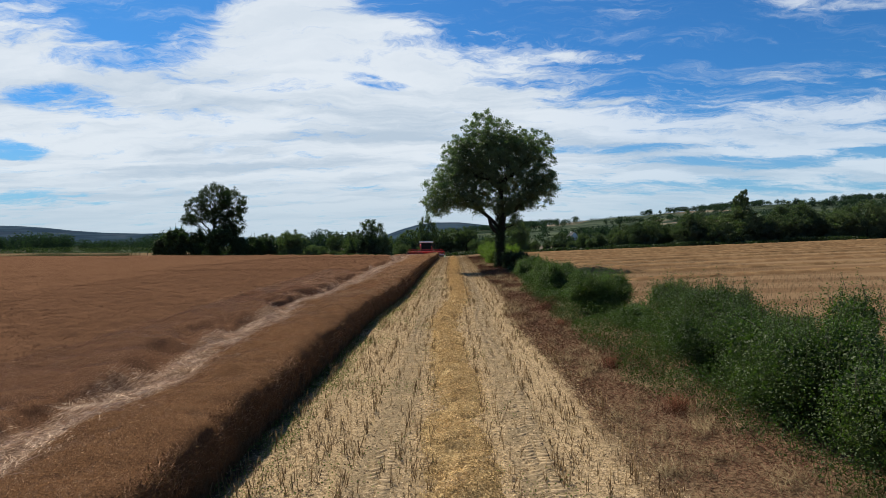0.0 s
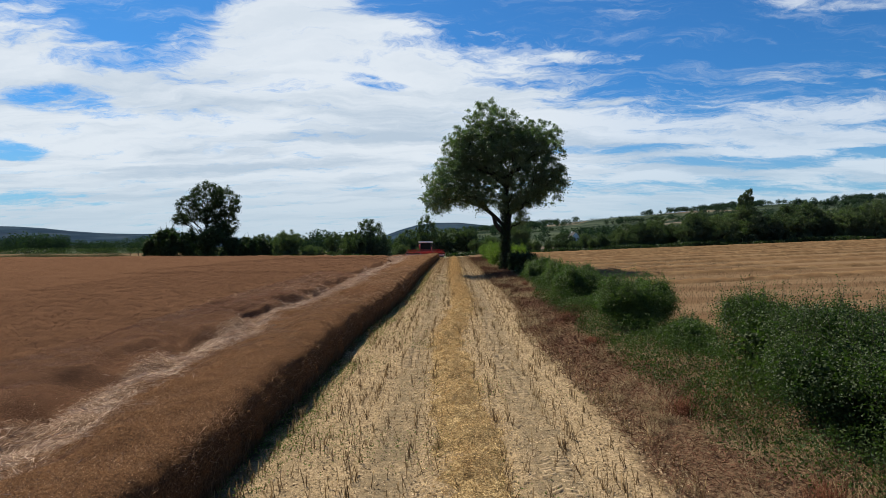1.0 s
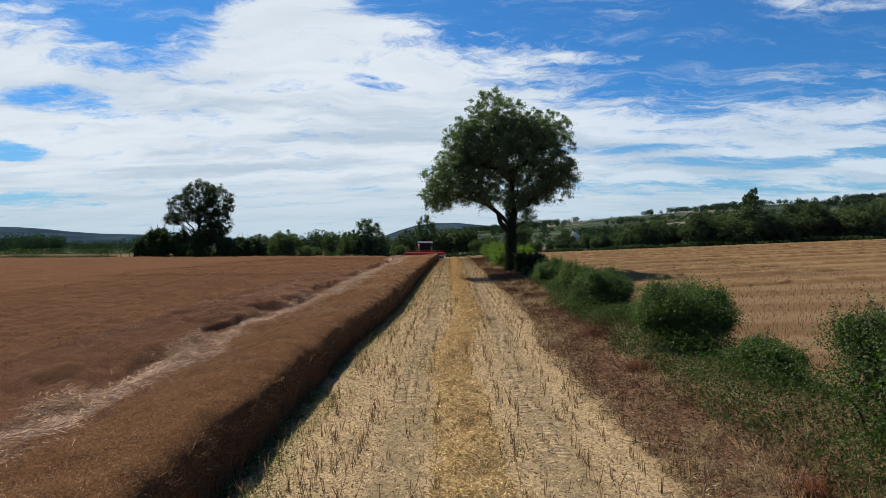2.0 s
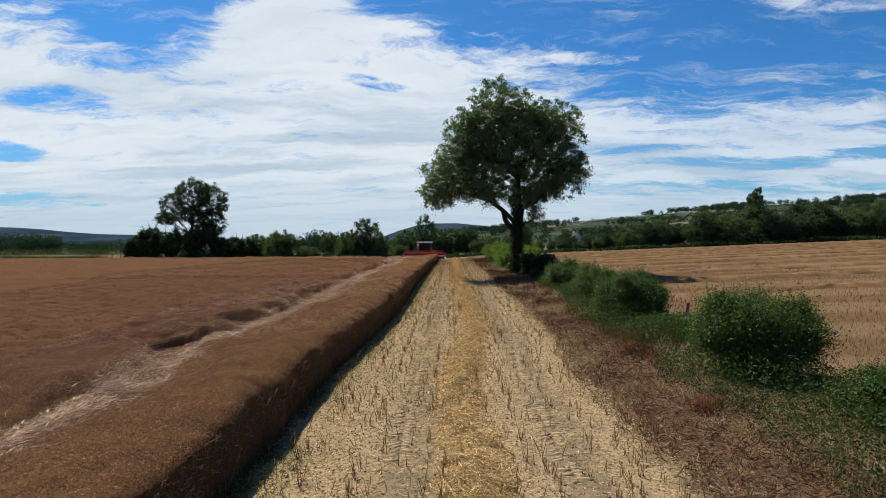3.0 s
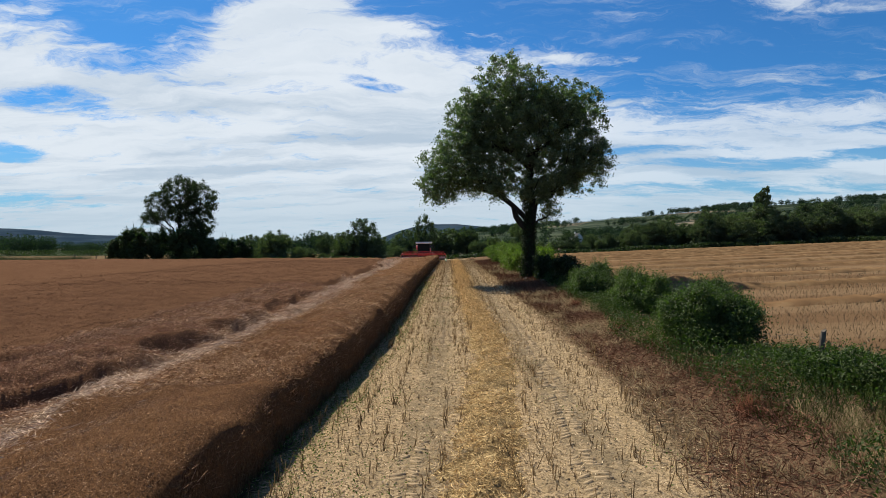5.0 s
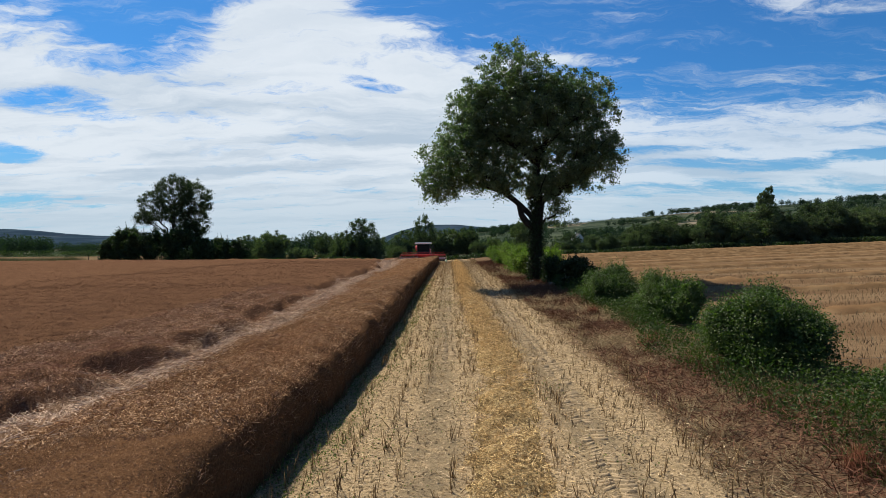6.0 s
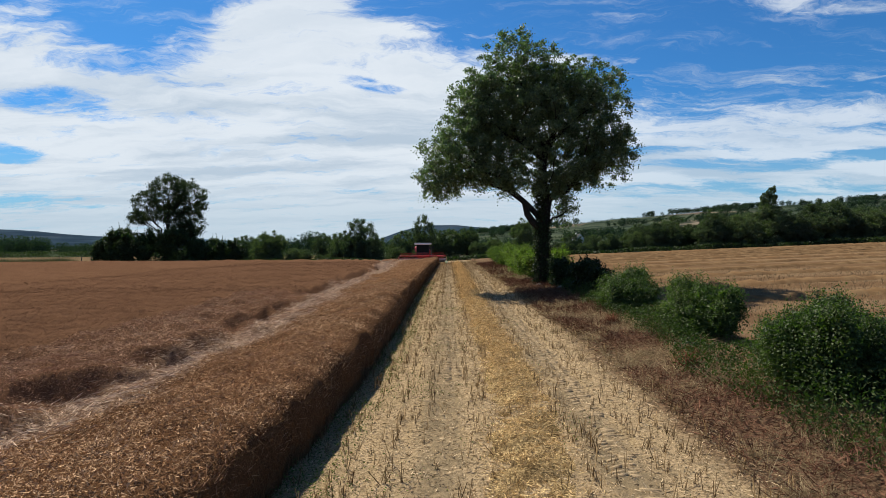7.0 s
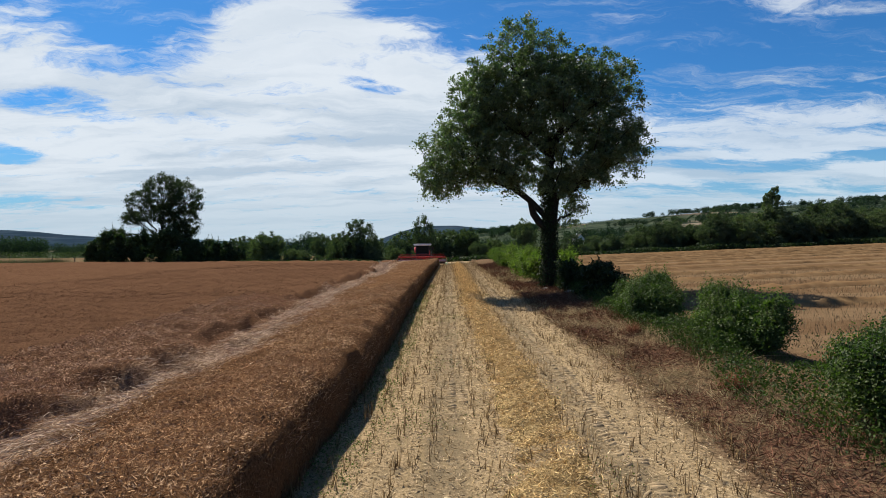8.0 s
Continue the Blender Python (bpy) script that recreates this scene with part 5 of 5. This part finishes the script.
# bleached dead stems under a bush
pieces = []
for k in range(26):
    a = np.array([7.15 + rng.normal(0, 0.12), 41.2 + rng.normal(0, 0.2), 0.0])
    a[2] = float(ground_height(a[0], a[1]))
    end = a + np.array([rng.normal(0.05, 0.5), rng.normal(-0.1, 0.4), rng.uniform(0.05, 0.55)])
    pieces.append(bough(a, end, 0.012, 0.004, 0.12, 5, 5))
tagged(soup("dead_stems", *join(*pieces), MAT_DRYGRASS, None, True), "sheaf of bleached dead stems under a bush", "plant", kind="stuff")

# red-brown dock clumps standing in the margin
for r, y, h in ((5.35, 39.6, 0.55), (5.2, 30.4, 0.45), (4.9, 24.6, 0.4), (5.5, 47.0, 0.5), (5.0, 17.0, 0.4), (5.3, 12.6, 0.45)):
    m = 260
    x = row_x(r, y)
    th, rad = rng.uniform(0, 6.283, m), np.abs(rng.normal(0, 0.22, m))
    q = np.column_stack([x + rad * np.cos(th), y + rad * np.sin(th)])
    p = np.column_stack([q, ground_height(q[:, 0], q[:, 1])])
    aim = scatter_dirs(m, 2.4)
    tagged(soup("dock_clump", *spikes(p, aim, h * rng.uniform(0.5, 1.15, m), rng.uniform(0.010, 0.02, m)), MAT_DOCK), "standing clump of dead red-brown dock stems", "weeds", "dock clumps", "stuff")


# ------------------------------------------------------------------ combine harvester
def paint(name, colour, rough=0.45, metal=0.0, dusty=0.35):
    m, nt, bsdf = material(name, rough, 0.4)
    pos = node(nt, "ShaderNodeTexCoord", 3)
    dust = rise(nt, fbm(nt, pos, 1.6, 6.0, 0.65), 0.4, 0.75)
    nt.links.new(blend(nt, calc(nt, "MULTIPLY", dust, dusty), colour, (0.22, 0.17, 0.12)), bsdf.inputs["Base Color"])
    bsdf.inputs["Metallic"].default_value = metal
    return m


MAT_RED = paint("red_paint", (0.58, 0.04, 0.03), 0.4, 0.0, 0.2)
MAT_CREAM = paint("pale_roof", (0.80, 0.78, 0.72), 0.45, 0.0, 0.1)
MAT_DARK = paint("dark_steel", (0.018, 0.018, 0.02), 0.7, 0.0, 0.08)
MAT_STEEL = paint("worn_steel", (0.35, 0.34, 0.32), 0.4, 0.8)
MAT_TYRE = paint("tyre_rubber", (0.02, 0.02, 0.02), 0.9, 0.0, 0.6)
MAT_GREEN = paint("pale_green_paint", (0.30, 0.36, 0.16))
MAT_LAMP = paint("lamp_lens", (0.75, 0.75, 0.72), 0.15)
glass, gnt, gb = material("cab_glass", 0.2, 0.6)
gb.inputs["Base Color"].default_value = (0.01, 0.012, 0.012, 1)
gb.inputs["Transmission Weight"].default_value = 0.0
gb.inputs["Specular IOR Level"].default_value = 0.06
MAT_GLASS = glass


def drum(bm, centre, axis, radius, depth, segments=20):
    r = bmesh.ops.create_cone(bm, cap_ends=True, segments=segments, radius1=radius, radius2=radius, depth=depth)
    turn = Vector((0, 0, 1)).rotation_difference(Vector(axis)).to_matrix().to_4x4()
    for v in r["verts"]:
        v.co = (Matrix.Translation(centre) @ turn) @ v.co
    return bm


def build_combine(x, y, yaw):
    """Faces -y in its own frame; the header is in front."""
    c = tagged(new("combine_harvester"), "dusty red combine harvester with a wide header cutting the crop", "combine harvester")
    c.matrix_basis = pose(x, y, float(land(x, y)), 0, 0, yaw)
    bm = box(bmesh.new(), 0, 3.9, 1.9, 2.5, 5.0, 1.6, 0.12)
    box(bm, 0, 6.6, 1.75, 2.3, 1.2, 1.3, 0.15)
    part("body", bm, MAT_RED, c)
    bm = box(bmesh.new(), 0, 3.4, 2.95, 2.7, 2.6, 0.5, 0.08)
    part("grain_tank", bm, MAT_DARK, c)
    cab = part("cab", box(bmesh.new(), 0, -0.05, 1.95, 2.3, 1.7, 0.5, 0.06), MAT_DARK, c)
    for sx in (-1, 1):
        for py in (-0.82, 0.72):
            part("cab_pillar", box(bmesh.new(), sx * 1.1, py, 2.85, 0.09, 0.09, 1.4), MAT_DARK, cab)
        part("side_window", box(bmesh.new(), sx * 1.11, -0.05, 2.85, 0.02, 1.44, 1.35), MAT_GLASS, cab)
        part("mirror_arm", box(bmesh.new(), sx * 1.5, -0.95, 3.2, 0.75, 0.04, 0.04), MAT_DARK, cab)
        part("mirror", box(bmesh.new(), sx * 1.85, -0.95, 3.0, 0.26, 0.06, 0.5, 0.02), MAT_DARK, cab)
        for lx in (0.45, 0.75):
            part("work_light", drum(bmesh.new(), (sx * lx, -1.29, 3.72), (0, 1, 0), 0.07, 0.06, 12), MAT_LAMP, cab)
    part("windscreen", box(bmesh.new(), 0, -0.84, 2.85, 2.12, 0.02, 1.35), MAT_GLASS, cab)
    part("rear_wall", box(bmesh.new(), 0, 0.74, 2.85, 2.12, 0.04, 1.4), MAT_DARK, cab)
    part("roof", box(bmesh.new(), 0, -0.12, 3.72, 3.2, 2.3, 0.34, 0.10), MAT_CREAM, cab)
    part("seat", box(bmesh.new(), 0, 0.25, 2.5, 0.5, 0.5, 0.6, 0.08), MAT_DARK, cab)
    v, f = tube([(-1.35, 1.6, 2.3), (-1.42, 1.7, 2.95), (-1.46, 2.4, 3.15), (-1.5, 6.4, 3.2)], [0.17, 0.17, 0.16, 0.15], 10)
    soup("unloading_auger", v, f, MAT_RED, c, True)
    v, f = tube([(0.95, 3.6, 3.0), (0.95, 3.6, 3.85)], [0.07, 0.07], 8)
    soup("exhaust", v, f, MAT_STEEL, c, True)
    # feeder house
    bm = box(bmesh.new(), 0, -1.7, 1.25, 1.35, 2.0, 0.75, 0.05)
    part("feeder_house", bm, MAT_RED, c)
    # ladder and rail at one side
    for k in range(5):
        part("ladder_step", box(bmesh.new(), 1.45, -0.2, 0.6 + 0.32 * k, 0.3, 0.5, 0.04), MAT_DARK, c)
    part("hand_rail", box(bmesh.new(), 1.58, -0.48, 1.9, 0.035, 0.035, 1.6), MAT_STEEL, c)
    # wheels
    for sx, wy, r, w in ((-1, 0.55, 0.92, 0.72), (1, 0.55, 0.92, 0.72), (-1, 5.6, 0.62, 0.45), (1, 5.6, 0.62, 0.45)):
        cx = sx * (1.49 if r > 0.8 else 1.25)
        wheel = new("wheel")
        wheel.parent = c
        bm = drum(bmesh.new(), (cx, wy, r), (1, 0, 0), r - 0.05, w, 28)
        for k in range(22):
            a = 2 * math.pi * k / 22
            for s in (-1, 1):
                q = bmesh.ops.create_cube(bm, size=1.0)
                m = Matrix.Translation((cx, wy, r)) @ Matrix.Rotation(a, 4, "X") @ Matrix.Translation((s * w * 0.25, 0, r - 0.04)) @ Matrix.Rotation(s * 0.5, 4, "Z") @ Matrix.Diagonal((w * 0.52, 0.06, 0.09, 1))
                for vv in q["verts"]:
                    vv.co = m @ vv.co
        part("tyre", bm, MAT_TYRE, wheel)
        part("rim", drum(bmesh.new(), (cx + sx * 0.01, wy, r), (1, 0, 0), r * 0.52, w + 0.03, 20), MAT_CREAM, wheel)
    # header with its reel
    W = 8.4
    head = part("header", box(bmesh.new(), 0, -2.75, 0.86, W, 0.16, 0.8, 0.03), MAT_DARK, c)
    part("header_floor", box(bmesh.new(), 0, -3.3, 0.46, W, 1.1, 0.08), MAT_DARK, head)
    part("top_beam", box(bmesh.new(), 0, -2.7, 1.52, W, 0.2, 0.14, 0.04), MAT_RED, head)
    part("intake_auger", drum(bmesh.new(), (0, -3.05, 0.82), (1, 0, 0), 0.26, W - 0.2, 16), MAT_STEEL, head)
    for sx in (-1, 1):
        bm = box(bmesh.new(), sx * (W / 2), -3.3, 0.86, 0.09, 1.4, 1.0, 0.03)
        part("end_plate", bm, MAT_RED, head)
        v, f = tube([(sx * W / 2, -3.9, 0.55), (sx * W / 2, -4.6, 0.3), (sx * W / 2, -5.1, 0.15)], [0.24, 0.14, 0.02], 8)
        soup("crop_divider", v, f, MAT_GREEN, head, True)
        part("side_knife", box(bmesh.new(), sx * (W / 2 + 0.08), -4.0, 0.75, 0.12, 0.14, 1.3, 0.02), MAT_GREEN, head)
        part("reel_arm", box(bmesh.new(), sx * (W / 2 - 0.25), -3.3, 1.66, 0.1, 1.5, 0.12, 0.02), MAT_RED, head)
    reel = part("reel", drum(bmesh.new(), (0, -3.85, 1.55), (1, 0, 0), 0.07, W - 0.6, 12), MAT_RED, head)
    for k in range(6):
        a = 2 * math.pi * k / 6 + 0.3
        part("reel_bar", box(bmesh.new(), 0, -3.85 + 0.52 * math.cos(a), 1.55 + 0.52 * math.sin(a), W - 0.7, 0.04, 0.045), MAT_RED, reel)
    for k in range(5):
        sxp = -W / 2 + 0.4 + (W - 0.8) * k / 4
        for a in (0.3, 1.347, 2.394):
            spoke = box(bmesh.new(), 0, 0, 0, 0.03, 1.04, 0.05)
            for vv in spoke.verts:
                vv.co = Matrix.Translation((sxp, -3.85, 1.55)) @ Matrix.Rotation(a, 4, "X") @ vv.co
            part("reel_spoke", spoke, MAT_DARK, reel)
    return c


build_combine(-3.7, 125.0, 0.0)


# ------------------------------------------------------------------ far white cottage among the trees
MAT_RENDER = strand_material("white_render", (0.62, 0.61, 0.58), (0.66, 0.65, 0.61), (0.74, 0.73, 0.70), 0.9, 0.6, tone=1.0)
MAT_SLATE = strand_material("roof_slate", (0.06, 0.062, 0.068), (0.09, 0.09, 0.095), (0.12, 0.11, 0.10), 0.7, 0.8, tone=1.0)


def build_cottage(x, y, yaw):
    c = tagged(new("cottage"), "small white gabled cottage half hidden by trees", "house")
    c.matrix_basis = pose(x, y, float(ground_height(x, y)) - 0.1, 0, 0, yaw)
    w, l, eave, ridge = 3.0, 4.5, 5.4, 8.6
    bm = bmesh.new()
    ring = [bm.verts.new(p) for p in ((-w, -l, 0), (w, -l, 0), (w, -l, eave), (0, -l, ridge), (-w, -l, eave))]
    back = [bm.verts.new((v.co.x, l, v.co.z)) for v in ring]
    bm.faces.new(ring)
    bm.faces.new(back[::-1])
    for k in range(5):
        bm.faces.new((ring[k], back[k], back[(k + 1) % 5], ring[(k + 1) % 5]))
    part("wall", bm, MAT_RENDER, c)
    for s in (-1, 1):
        bm = bmesh.new()
        q = [bm.verts.new(p) for p in ((s * (w + 0.35), -l - 0.2, eave - 0.3), (s * (w + 0.35), l + 0.2, eave - 0.3), (0, l + 0.2, ridge + 0.08), (0, -l - 0.2, ridge + 0.08))]
        g = bm.faces.new(q)
        r = bmesh.ops.extrude_face_region(bm, geom=[g])
        for v in r["geom"]:
            if isinstance(v, bmesh.types.BMVert):
                v.co.z += 0.14
        part("roof_slope", bm, MAT_SLATE, c)
    part("chimney", box(bmesh.new(), 0, l - 0.6, ridge + 0.5, 0.7, 0.9, 1.4, 0.03), MAT_RENDER, c)
    for z in (1.6, 4.2):
        for sx in (-1.3, 1.3):
            win = part("window", box(bmesh.new(), sx, -l - 0.02, z, 0.95, 0.08, 1.15), MAT_CREAM, c)
            part("pane", box(bmesh.new(), sx, -l - 0.07, z, 0.8, 0.02, 1.0), MAT_GLASS, win)
    part("door", box(bmesh.new(), 0, -l - 0.03, 1.02, 0.95, 0.08, 2.05), MAT_DARK, c)


build_cottage(100.0, 420.0, 6.0)
